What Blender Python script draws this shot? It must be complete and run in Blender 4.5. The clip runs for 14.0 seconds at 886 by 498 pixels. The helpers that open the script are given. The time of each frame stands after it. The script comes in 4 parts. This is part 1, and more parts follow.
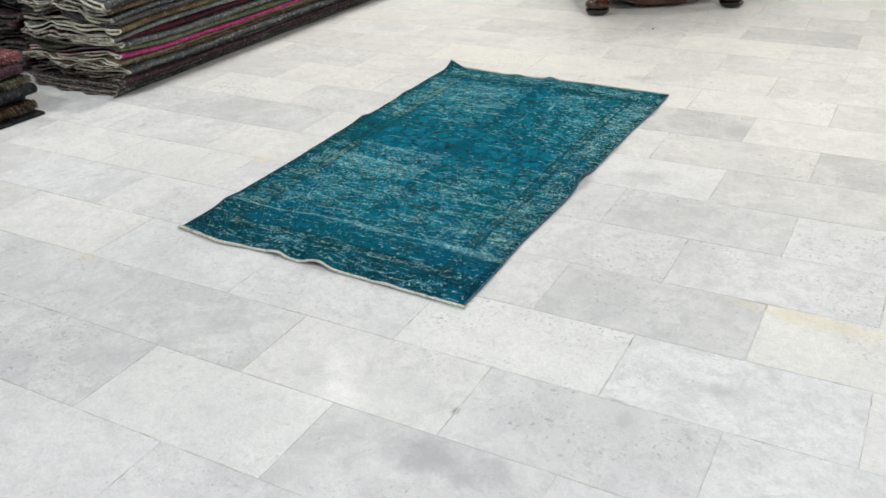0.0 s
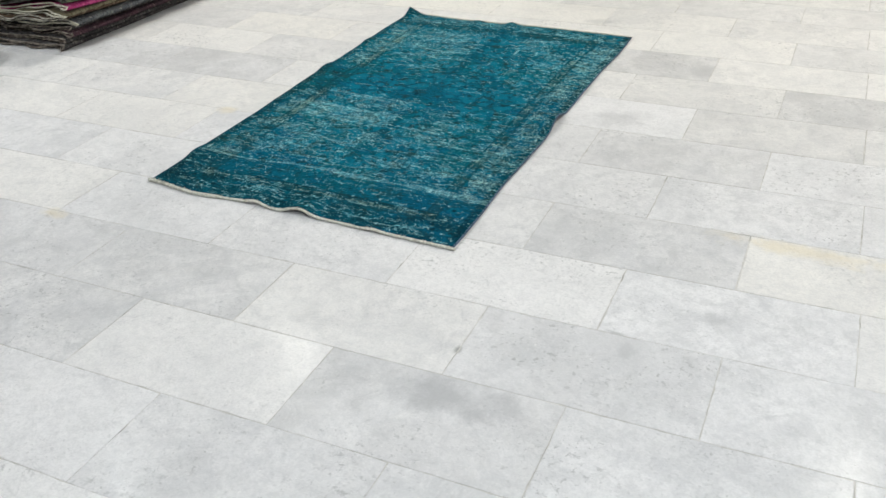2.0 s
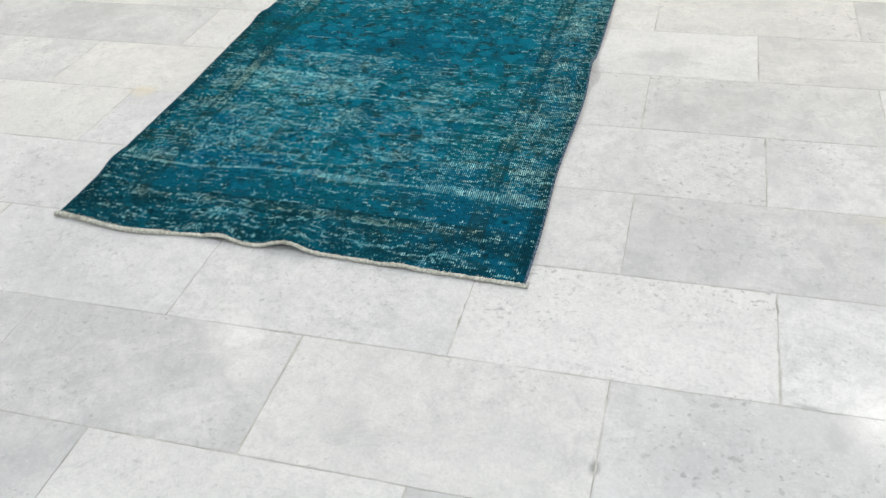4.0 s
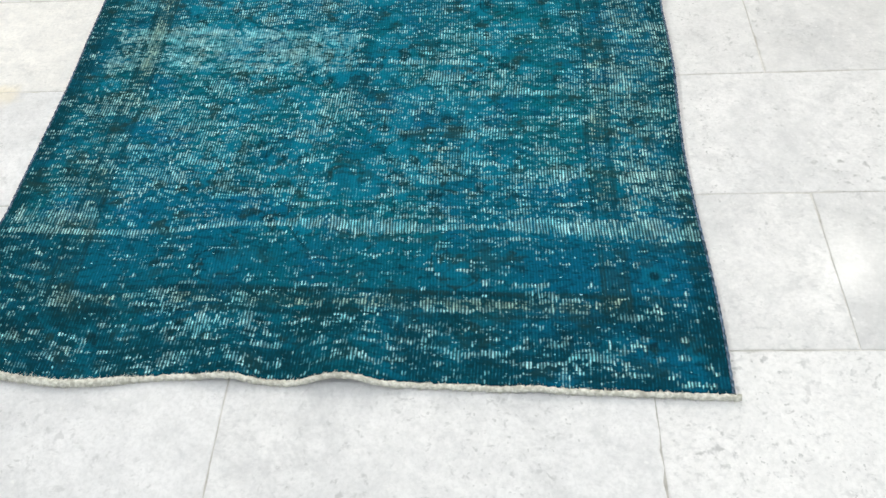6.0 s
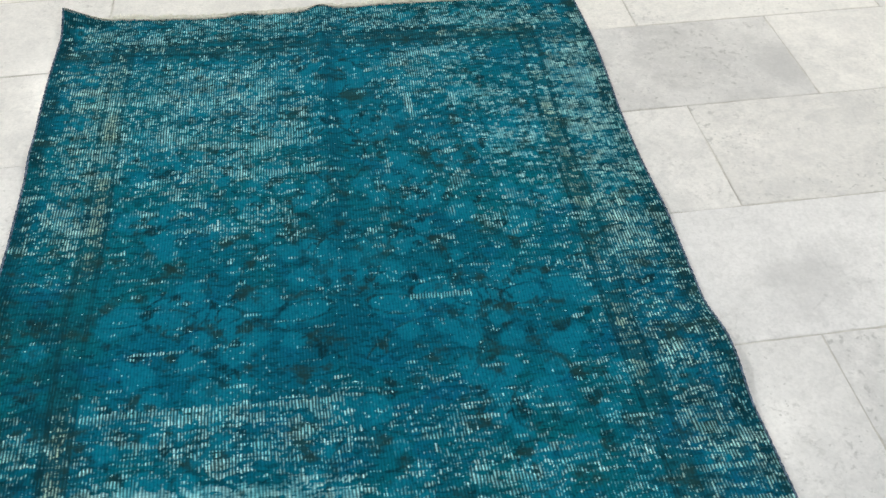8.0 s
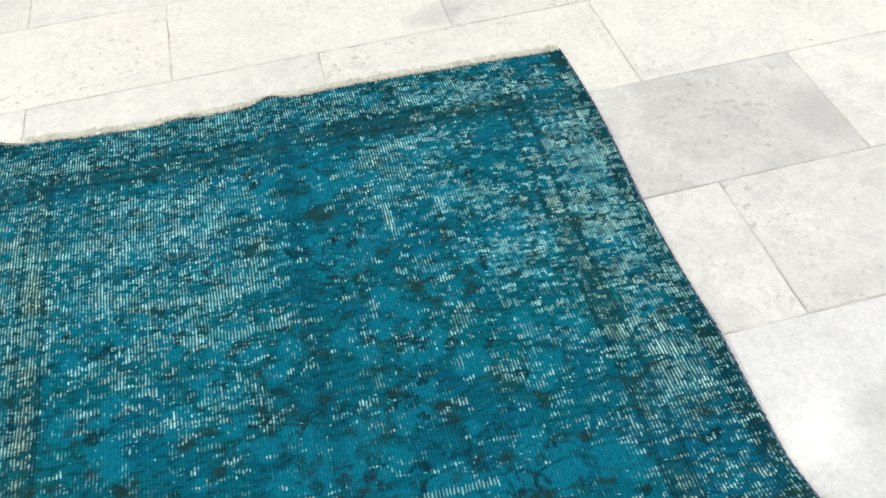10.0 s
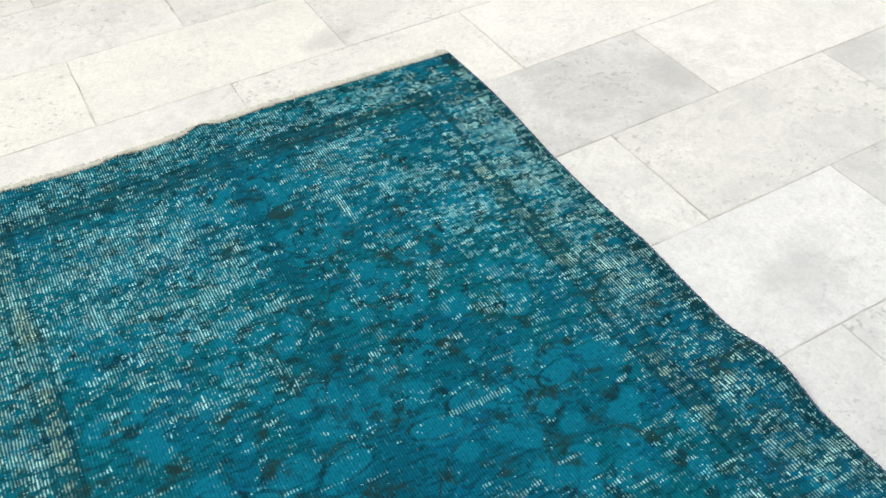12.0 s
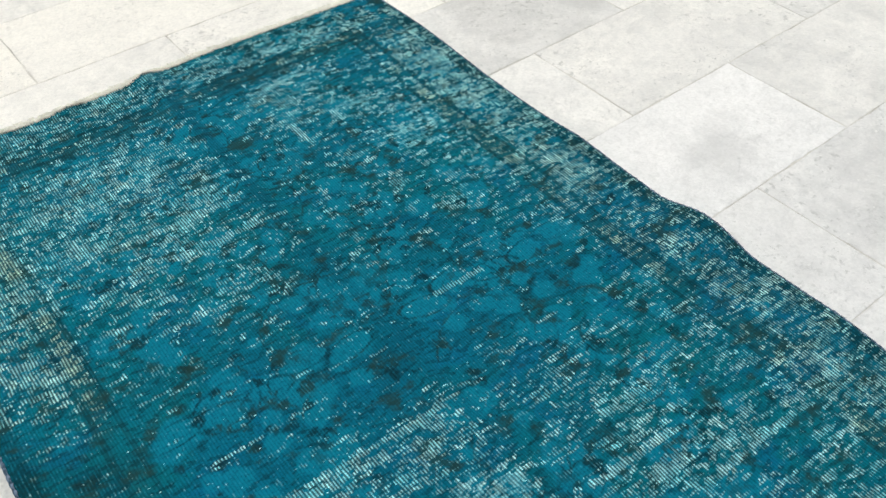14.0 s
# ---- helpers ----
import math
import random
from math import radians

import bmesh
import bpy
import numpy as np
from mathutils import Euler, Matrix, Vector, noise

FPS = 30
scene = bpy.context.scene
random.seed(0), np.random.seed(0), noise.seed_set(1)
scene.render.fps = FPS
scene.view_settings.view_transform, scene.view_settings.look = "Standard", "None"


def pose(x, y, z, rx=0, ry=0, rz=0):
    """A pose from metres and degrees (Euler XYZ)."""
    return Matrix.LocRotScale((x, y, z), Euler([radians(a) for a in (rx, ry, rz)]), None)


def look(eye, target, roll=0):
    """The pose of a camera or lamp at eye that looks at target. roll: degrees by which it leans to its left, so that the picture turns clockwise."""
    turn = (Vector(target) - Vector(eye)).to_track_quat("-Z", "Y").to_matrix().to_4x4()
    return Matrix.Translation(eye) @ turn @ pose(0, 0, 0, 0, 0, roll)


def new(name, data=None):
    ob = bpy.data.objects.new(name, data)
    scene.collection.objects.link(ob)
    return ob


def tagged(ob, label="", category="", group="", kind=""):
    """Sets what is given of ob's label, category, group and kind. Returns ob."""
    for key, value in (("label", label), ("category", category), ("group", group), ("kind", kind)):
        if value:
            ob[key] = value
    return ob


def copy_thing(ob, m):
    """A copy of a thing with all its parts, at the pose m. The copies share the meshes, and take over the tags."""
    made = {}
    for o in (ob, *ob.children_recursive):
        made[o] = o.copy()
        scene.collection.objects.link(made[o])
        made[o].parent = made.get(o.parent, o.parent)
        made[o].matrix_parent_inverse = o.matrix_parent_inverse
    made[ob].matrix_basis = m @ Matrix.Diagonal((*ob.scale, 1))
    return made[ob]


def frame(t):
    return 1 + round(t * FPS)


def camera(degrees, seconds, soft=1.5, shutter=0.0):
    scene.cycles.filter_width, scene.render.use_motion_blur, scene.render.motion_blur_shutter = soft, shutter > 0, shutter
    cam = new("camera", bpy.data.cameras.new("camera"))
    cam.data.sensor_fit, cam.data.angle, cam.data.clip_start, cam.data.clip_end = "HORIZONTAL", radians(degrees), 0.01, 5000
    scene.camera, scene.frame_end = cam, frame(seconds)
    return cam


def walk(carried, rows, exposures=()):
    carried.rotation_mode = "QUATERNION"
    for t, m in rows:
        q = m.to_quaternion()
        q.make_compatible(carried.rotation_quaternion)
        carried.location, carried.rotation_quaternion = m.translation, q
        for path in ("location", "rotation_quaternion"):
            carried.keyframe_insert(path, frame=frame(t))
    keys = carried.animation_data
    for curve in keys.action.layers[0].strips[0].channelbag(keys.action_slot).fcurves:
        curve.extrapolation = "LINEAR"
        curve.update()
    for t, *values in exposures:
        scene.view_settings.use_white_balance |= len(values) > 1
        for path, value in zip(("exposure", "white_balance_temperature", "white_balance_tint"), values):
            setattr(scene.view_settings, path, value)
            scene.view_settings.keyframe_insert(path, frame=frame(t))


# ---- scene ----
cam = camera(53.0, 14.0, soft=1.5)
PATH = [
    (0, (2.333, -1.931, 1.418), (1.391, -0.446, 0.467), -2.8),
    (0.5, (2.312, -1.943, 1.419), (1.39, -0.45, 0.457), -2.5),
    (1, (2.289, -1.965, 1.419), (1.398, -0.453, 0.46), -2.1),
    (1.5, (2.259, -2.007, 1.406), (1.422, -0.48, 0.422), -1.7),
    (2, (2.202, -2.013, 1.37), (1.402, -0.5, 0.334), -2.4),
    (2.2, (2.156, -1.95, 1.339), (1.365, -0.445, 0.286), -3.1),
    (4.3, (1.429, -1.261, 1.204), (0.914, 0.203, -0.057), -5.8),
    (4.5, (1.378, -1.158, 1.204), (0.857, 0.28, -0.084), -8.2),
    (5, (1.212, -0.995, 1.171), (0.813, 0.432, -0.173), -7.7),
    (5.5, (1.012, -0.85, 1.162), (0.752, 0.525, -0.267), -5.3),
    (6, (0.892, -0.663, 1.095), (0.691, 0.612, -0.433), -5.6),
    (6.5, (0.792, -0.434, 1.067), (0.523, 0.758, -0.516), -10.0),
    (7, (0.732, -0.234, 1.072), (0.6, 0.979, -0.513), -6.4),
    (7.5, (0.618, -0.01, 1.111), (0.707, 1.272, -0.422), 0.1),
    (8, (0.583, 0.175, 1.152), (0.736, 1.542, -0.3), 0.5),
    (8.5, (0.603, 0.419, 1.163), (0.739, 1.821, -0.257), -1.7),
    (8.7, (0.622, 0.494, 1.163), (0.754, 1.888, -0.265), -2.8),
    (10.8, (0.569, 0.592, 1.093), (0.838, 1.894, -0.402), -5.7),
    (11, (0.513, 0.575, 1.097), (0.854, 1.866, -0.392), -4.3),
    (11.5, (0.366, 0.516, 1.137), (0.886, 1.802, -0.305), -1.5),
    (12, (0.299, 0.417, 1.157), (0.9, 1.712, -0.244), -2.6),
    (12.5, (0.284, 0.258, 1.155), (0.912, 1.577, -0.211), -4.7),
    (13, (0.222, 0.205, 1.155), (0.891, 1.503, -0.212), -4.8),
    (13.5, (0.121, 0.275, 1.142), (0.896, 1.488, -0.246), -2.6),
    (14, (0.064, 0.308, 1.14), (0.878, 1.459, -0.278), -1.0),
]
walk(cam, [(t, look(eye, target, roll)) for t, eye, target, roll in PATH],
     [(0, -0.02), (2.2, -0.04), (4.3, 0.0), (5, 0.18), (6, 0.25), (7, 0.14), (7.5, 0.17), (8, -0.1), (8.5, 0.1), (11, 0.16), (14, 0.16)])

# ---- world: the room is closed, so the world outside is dark ----
world = bpy.data.worlds.new("world")
scene.world = world
world.use_nodes = True
world.node_tree.nodes["Background"].inputs[0].default_value = (0.9, 0.95, 1.0, 1)
world.node_tree.nodes["Background"].inputs[1].default_value = 0.05

# ---- lamps: recessed downlights; three placed by their floor reflections, six added as fill ----
CEILING = 2.6
LAMPS = [(-1.74, -0.96), (-1.46, 0.56), (-1.18, 2.07), (-1.60, 4.30), (-1.50, 5.30),
         (1.96, -2.24), (2.24, -0.72), (2.52, 2.33), (4.25, 7.40)]
POWER = [0.96, 0.64, 0.96, 1.0, 1.9, 1.0, 1.0, 1.48, 3.5]
WATTS = 22
for (lx, ly), share in zip(LAMPS, POWER):
    light = bpy.data.lights.new("downlight_or_fill_lamp", "AREA")
    light.shape, light.size, light.energy = "DISK", 0.15, WATTS * share
    light.color = (0.99, 0.958, 0.876) if ly > 1.5 else (0.935, 0.980, 1.015)
    new("downlight_or_fill_lamp", light).matrix_world = pose(lx, ly, CEILING - 0.012)


# ---- node helper ----
class Nodes:
    """Short calls that add nodes to one material; every call returns a socket."""

    def __init__(self, name):
        self.mat = bpy.data.materials.new(name)
        self.mat.use_nodes = True
        self.tree = self.mat.node_tree
        self.shader = self.tree.nodes["Principled BSDF"]

    def put(self, socket, value):
        if isinstance(value, bpy.types.NodeSocket):
            self.tree.links.new(value, socket)
        else:
            socket.default_value = value

    def add(self, kind, **props):
        node = self.tree.nodes.new(kind)
        for key, value in props.items():
            setattr(node, key, value)
        return node

    def math(self, op, a, b=0.0, c=0.0):
        node = self.add("ShaderNodeMath", operation=op)
        for n, value in enumerate((a, b, c)):
            self.put(node.inputs[n], value)
        return node.outputs[0]

    def sum(self, *some):
        total = some[0]
        for other in some[1:]:
            total = self.math("ADD", total, other)
        return total

    def mul(self, *some):
        total = some[0]
        for other in some[1:]:
            total = self.math("MULTIPLY", total, other)
        return total

    def step(self, x, a, b):
        """0 below a, 1 above b, smooth between; falls when a > b."""
        node = self.add("ShaderNodeMapRange", interpolation_type="SMOOTHSTEP", clamp=True)
        flip = not isinstance(a, bpy.types.NodeSocket) and not isinstance(b, bpy.types.NodeSocket) and a > b
        low, high, start, stop = (b, a, 1.0, 0.0) if flip else (a, b, 0.0, 1.0)
        for n, value in enumerate((x, low, high, start, stop)):
            self.put(node.inputs[n], value)
        return node.outputs[0]

    def box(self, x, y, x0, x1, y0, y1, soft=0.03, softy=None):
        s = softy or soft
        return self.mul(self.step(x, x0 - soft, x0 + soft), self.step(x, x1 + soft, x1 - soft),
                        self.step(y, y0 - s, y0 + s), self.step(y, y1 + s, y1 - s))

    def line(self, x, at, half):
        """1 on the line x = at, 0 past half from it."""
        return self.step(self.math("ABSOLUTE", self.math("SUBTRACT", x, at)), half, half * 0.35)

    def vec(self, x, y, z=0.0):
        node = self.add("ShaderNodeCombineXYZ")
        for n, value in enumerate((x, y, z)):
            self.put(node.inputs[n], value)
        return node.outputs[0]

    def split(self, v):
        node = self.add("ShaderNodeSeparateXYZ")
        self.put(node.inputs[0], v)
        return node.outputs

    def noise(self, v, scale=1.0, detail=2.0, rough=0.5, distort=0.0):
        node = self.add("ShaderNodeTexNoise", noise_dimensions="3D")
        self.put(node.inputs["Vector"], v)
        for key, value in (("Scale", scale), ("Detail", detail), ("Roughness", rough), ("Distortion", distort)):
            self.put(node.inputs[key], value)
        return node.outputs["Fac"]

    def voronoi(self, v, scale, feature="F1", out="Distance", jitter=1.0):
        node = self.add("ShaderNodeTexVoronoi", feature=feature)
        self.put(node.inputs["Vector"], v)
        self.put(node.inputs["Scale"], scale)
        self.put(node.inputs["Randomness"], jitter)
        return node.outputs[out]

    def mix(self, fac, a, b, blend="MIX"):
        node = self.add("ShaderNodeMix", data_type="RGBA", blend_type=blend)
        self.put(node.inputs[0], fac)
        for socket, value in ((node.inputs[6], a), (node.inputs[7], b)):
            self.put(socket, (*value, 1) if isinstance(value, tuple) and len(value) == 3 else value)
        return node.outputs[2]

    def bump(self, height, strength, distance=0.002):
        node = self.add("ShaderNodeBump")
        self.put(node.inputs["Strength"], strength)
        self.put(node.inputs["Distance"], distance)
        self.put(node.inputs["Height"], height)
        self.tree.links.new(node.outputs[0], self.shader.inputs["Normal"])

    def done(self, color, rough=0.6, **more):
        self.put(self.shader.inputs["Base Color"], (*color, 1) if isinstance(color, tuple) else color)
        self.put(self.shader.inputs["Roughness"], rough)
        for key, value in more.items():
            self.put(self.shader.inputs[key.replace("_", " ")], value)
        return self.mat


# ---- materials ----
LONG, HIGH, TURN, GAP = 0.611, 0.3095, math.radians(2.6), 0.0008


def marble_material(name, by_island):
    n = Nodes(name)
    where = n.add("ShaderNodeNewGeometry")
    info = n.add("ShaderNodeObjectInfo")
    chance = where.outputs["Random Per Island"] if by_island else info.outputs["Random"]
    px, py, _ = n.split(where.outputs["Position"])
    v = n.vec(px, py, n.mul(chance, 37.0))
    cloud = n.noise(v, 2.6, 4, 0.6, 0.6)
    smoke = n.noise(v, 11.0, 6, 0.7, 0.8)
    grain = n.noise(v, 60.0, 3, 0.6)
    # grey flecks, lengthened along the course, thicker in some tiles
    sx = n.vec(n.mul(px, 78.0), n.mul(py, 112.0), n.mul(chance, 91.0))
    fleck = n.mul(n.step(n.noise(sx, 1.0, 2, 0.55, 0.3), 0.54, 0.72), n.step(n.noise(v, 5.5, 3), 0.36, 0.62))
    blot = n.mul(n.step(n.noise(n.vec(px, py, n.mul(chance, 53.0)), 60.0, 3, 0.60, 0.35), 0.562, 0.71), n.step(n.noise(v, 3.5, 3), 0.43, 0.62))
    vein = n.step(n.math("ABSOLUTE", n.math("SUBTRACT", n.noise(n.vec(px, py, n.mul(chance, 71.0)), 3.2, 5, 0.6, 0.8), 0.5)), 0.014, 0.0)
    tone = n.split(info.outputs["Color"])
    if by_island:
        grey = n.step(chance, 0.72, 1.0)
        cream = n.step(n.math("FRACT", n.mul(chance, 7.3)), 0.4, 1.0)
    else:
        grey, cream = tone[0], tone[1]
    light = n.mix(cream, (0.858, 0.858, 0.868), (0.900, 0.882, 0.838))
    calm = n.sum(0.30, n.mul(grey, 0.45), n.mul(n.math("FRACT", n.mul(chance, 5.1)), 0.50))
    clean = n.math("SUBTRACT", 1.0, n.mul(cream, 0.55))
    busy = n.sum(0.30, n.mul(grey, 0.55), n.mul(n.math("FRACT", n.mul(chance, 13.7)), 0.55))
    color = n.mix(n.mul(grey, n.sum(0.30, n.mul(n.step(cloud, 0.36, 0.62), 0.50), n.mul(n.step(smoke, 0.38, 0.62), 0.26))), light, (0.525, 0.525, 0.525))
    color = n.mix(n.mul(n.step(smoke, 0.44, 0.74), clean, calm, 0.55), color, (0.52, 0.53, 0.54))
    drift = n.noise(n.vec(px, py, n.mul(chance, 17.0)), 4.2, 4, 0.62, 0.5)
    color = n.mix(n.mul(n.step(drift, 0.42, 0.66), clean, calm, 0.48), color, (0.56, 0.57, 0.585))
    color = n.mix(n.mul(n.step(cloud, 0.60, 0.80), 0.35), color, (0.50, 0.51, 0.52))
    color = n.mix(n.mul(vein, n.step(smoke, 0.4, 0.6), 0.22), color, (0.45, 0.46, 0.47))
    color = n.mix(n.mul(fleck, busy, 0.36), color, (0.36, 0.37, 0.38))
    color = n.mix(n.mul(blot, busy, 0.75), color, (0.31, 0.32, 0.32))
    dot = n.mul(n.step(n.noise(n.vec(px, py, n.mul(chance, 61.0)), 115.0, 2, 0.5, 0.2), 0.64, 0.72), n.step(n.noise(v, 7.0, 3), 0.44, 0.62))
    color = n.mix(n.mul(dot, busy, 0.92), color, (0.40, 0.41, 0.41))
    color = n.mix(n.mul(n.step(grain, 0.42, 0.66), 0.13), color, (0.58, 0.585, 0.59))
    veil = n.noise(n.vec(px, py, n.mul(chance, 29.0)), 20.0, 5, 0.68, 0.3)
    color = n.mix(n.mul(n.step(veil, 0.44, 0.68), clean, calm, 0.34), color, (0.52, 0.53, 0.54))
    crystal = n.noise(n.vec(px, py, n.mul(chance, 31.0)), 170.0, 3, 0.6)
    color = n.mix(n.mul(n.step(crystal, 0.46, 0.64), 0.22), color, (0.54, 0.55, 0.55))
    mottle = n.noise(v, 42.0, 4, 0.65, 0.1)
    color = n.mix(n.mul(n.step(mottle, 0.47, 0.66), clean, calm, 0.33), color, (0.55, 0.56, 0.57))
    # sugary crystals
    sugar = n.voronoi(n.vec(px, py, n.mul(chance, 3.0)), 210.0, out="Color")
    color = n.mix(n.mul(n.step(n.split(sugar)[0], 0.55, 1.0), 0.10), color, (0.98, 0.98, 0.98))
    color = n.mix(n.mul(n.step(n.split(sugar)[1], 0.6, 1.0), 0.10), color, (0.55, 0.56, 0.57))
    if not by_island:
        # dirt rubbed into the arrises
        ox, oy, _ = n.split(n.add("ShaderNodeTexCoord").outputs["Object"])
        rim = n.math("MINIMUM", n.math("MINIMUM", ox, n.math("SUBTRACT", LONG, ox)), n.math("MINIMUM", oy, n.math("SUBTRACT", HIGH, oy)))
        loose = n.noise(n.vec(px, py, 2.0), 26.0, 5, 0.7)
        soil = n.mul(n.step(n.sum(rim, n.mul(n.math("SUBTRACT", loose, 0.5), -0.016)), 0.0045, 0.0), n.step(n.noise(n.vec(px, py, 8.0), 5.0, 3), 0.38, 0.60))
        color = n.mix(n.mul(soil, 0.36), color, (0.42, 0.40, 0.36))
    # bright calcite chips
    color = n.mix(n.mul(n.step(n.noise(n.vec(px, py, 5.0), 70.0, 1), 0.74, 0.78), 0.5), color, (0.86, 0.86, 0.85))
    # yellowed and grey stains of their own shape
    STAINS = [(2.10, 0.385, 0.26, 0.045, 0), (-0.16, 0.62, 0.05, 0.04, 0), (-0.144, -0.315, 0.06, 0.03, 0),
              (1.33, 1.13, 0.11, 0.10, 1), (1.475, -0.60, 0.19, 0.075, 4), (1.525, 1.75, 0.05, 0.08, 3),
              (0.89, 2.28, 0.09, 0.05, 1), (1.397, -0.435, 0.011, 0.018, 2),
              (1.738, -0.208, 0.030, 0.011, 2), (1.78, -0.27, 0.03, 0.04, 3), (1.95, -0.05, 0.05, 0.03, 3)]
    KINDS = [(0.80, 0.69, 0.44), (0.42, 0.43, 0.44), (0.22, 0.23, 0.22), (0.45, 0.46, 0.47), (0.40, 0.41, 0.42)]
    ragged = n.mul(n.math("SUBTRACT", n.noise(where.outputs["Position"], 13.0, 5, 0.7), 0.5), 2.4)
    for x, y, rx, ry, kind in STAINS:
        dx = n.math("DIVIDE", n.math("SUBTRACT", px, x), rx)
        dy = n.math("DIVIDE", n.math("SUBTRACT", py, y), ry)
        d = n.sum(n.math("SQRT", n.sum(n.mul(dx, dx), n.mul(dy, dy))), ragged)
        color = n.mix(n.mul(n.step(d, 1.3, 0.1), (0.36, 0.38, 0.70, 0.45, 0.60)[kind]), color, KINDS[kind])
    rough = n.sum(0.12, n.mul(n.noise(where.outputs["Position"], 5.0, 4, 0.6), 0.12), n.mul(fleck, 0.15))
    n.bump(n.sum(n.mul(grain, 0.25), n.noise(where.outputs["Position"], 11.0, 3, 0.6)), 0.16, 0.003)
    return n.done(color, rough, Specular_IOR_Level=0.035)


marble = marble_material("marble_tile", False)
marble_far = marble_material("marble_tiles_far", True)


def grout_material():
    n = Nodes("grout")
    p = n.add("ShaderNodeNewGeometry").outputs["Position"]
    dirt = n.noise(p, 9.0, 4, 0.7)
    return n.done(n.mix(n.step(dirt, 0.3, 0.7), (0.35, 0.34, 0.31), (0.72, 0.71, 0.68)), 0.9)


grout = grout_material()


def plaster_material(name, color):
    n = Nodes(name)
    p = n.add("ShaderNodeNewGeometry").outputs["Position"]
    worn = n.noise(p, 1.3, 4, 0.6)
    n.bump(n.noise(p, 90.0, 3), 0.15, 0.002)
    return n.done(n.mix(n.mul(worn, 0.25), color, tuple(c * 0.8 for c in color)), 0.85)


plaster = plaster_material("wall_plaster", (0.74, 0.74, 0.735))
ceiling_paint = plaster_material("ceiling_paint", (0.82, 0.82, 0.81))

RUG_W, RUG_L = 1.17, 2.075
MID = RUG_W / 2
WARP = 0.0050
# dyes of the pile; some also paint shade, lit warps and sheen
DYE_GREEN, DYE_TEAL, DYE_BLUE, DYE_FAR_SHEEN = (0.002, 0.130, 0.166), (0.002, 0.124, 0.198), (0.002, 0.118, 0.236), (0.002, 0.155, 0.234)
DYE_PETAL_AND_LIT, DYE_DEEP, DYE_DARK_AND_SHADE, DYE_OLIVE, DYE_INK = (0.003, 0.182, 0.276), (0.002, 0.072, 0.118), (0.003, 0.025, 0.034), (0.016, 0.042, 0.038), (0.004, 0.018, 0.025)


def rug_material():
    """Over-dyed teal pile, worn through to pale warps; u across the rug, v along it, in metres."""
    n = Nodes("overdyed_pile")
    uv = n.add("ShaderNodeUVMap", uv_map="rug").outputs[0]
    u0, v0, _ = n.split(uv)
    # knots wander a little
    wob = n.mul(n.math("SUBTRACT", n.noise(uv, 5.0, 3), 0.5), 0.012)
    u, v = n.math("ADD", u0, wob), n.math("ADD", v0, n.mul(wob, 0.6))
    strand = n.sum(u0, n.mul(wob, 0.30), n.mul(n.math("SUBTRACT", n.noise(n.vec(n.mul(u0, 40.0), n.mul(v0, 16.0), 89.0), 1.0, 2, 0.6), 0.5), 0.0060))
    count = n.math("FLOOR", n.math("DIVIDE", strand, WARP))
    warp = n.sum(0.5, n.mul(n.math("COSINE", n.mul(strand, 2 * math.pi / WARP)), -0.5))
    weft = n.sum(0.5, n.mul(n.math("SINE", n.mul(n.sum(v0, n.mul(wob, 0.4)), 2 * math.pi / 0.0044)), 0.5))
    side = n.math("ABSOLUTE", n.math("SUBTRACT", u, MID))
    end = n.math("SUBTRACT", RUG_L / 2, n.math("ABSOLUTE", n.math("SUBTRACT", v, RUG_L / 2)))
    edge = n.math("SUBTRACT", RUG_W / 2, side)
    drawn = n.add("ShaderNodeAttribute", attribute_name="ink").outputs["Fac"]
    petals = n.add("ShaderNodeAttribute", attribute_name="petal").outputs["Fac"]
    gone = n.add("ShaderNodeAttribute", attribute_name="wear").outputs["Fac"]
    tread = n.add("ShaderNodeAttribute", attribute_name="tread").outputs["Fac"]

    def field(su, sv, seed, detail=3, rough=0.6, distort=0.0):
        return n.noise(n.vec(n.mul(u, su), n.mul(v, sv), seed), 1.0, detail, rough, distort)

    # --- dye: blue and green drift, rows of a darker batch
    fine = field(150.0, 190.0, 2.0, 3, 0.65)
    patchy = n.step(field(9.0, 9.0, 5.0), 0.36, 0.58)
    color = n.mix(n.step(field(3.0, 2.4, 3.0), 0.38, 0.62), DYE_GREEN, DYE_TEAL)
    blue = n.math("MAXIMUM", n.mul(n.box(u, v, 0.88, 1.3, -0.1, 0.25, 0.06), 0.75), n.math("MAXIMUM", n.mul(n.box(u, v, 1.055, 1.15, 0.2, 1.95, 0.02), 0.22), n.mul(n.step(field(8.0, 11.0, 13.0, 4), 0.52, 0.66), 0.62)))
    color = n.mix(blue, color, DYE_BLUE)
    # far half brightened in the colour, standing in for lamp sheen
    color = n.mix(n.mul(n.step(v0, 1.0, 1.7), 0.45), color, DYE_FAR_SHEEN)
    color = n.mix(n.mul(n.step(field(1.6, 42.0, 7.0), 0.48, 0.66), 0.35), color, DYE_DEEP)
    color = n.mix(n.mul(n.step(field(7.0, 10.0, 17.0, 4, 0.65, 0.6), 0.52, 0.70), 0.62), color, DYE_DEEP)
    color = n.mix(n.mul(petals, 0.78), color, DYE_PETAL_AND_LIT)
    # --- the ground of borders and ends
    guard_side = n.mul(n.math("MAXIMUM", n.line(edge, 0.126, 0.008), n.line(edge, 0.163, 0.007)), n.step(end, 0.11, 0.13))
    guard_end = n.mul(n.math("MAXIMUM", n.line(end, 0.116, 0.008), n.line(end, 0.158, 0.007)), n.step(edge, 0.13, 0.15))
    guards = n.mul(n.math("MAXIMUM", guard_side, guard_end), n.step(fine, 0.26, 0.50))
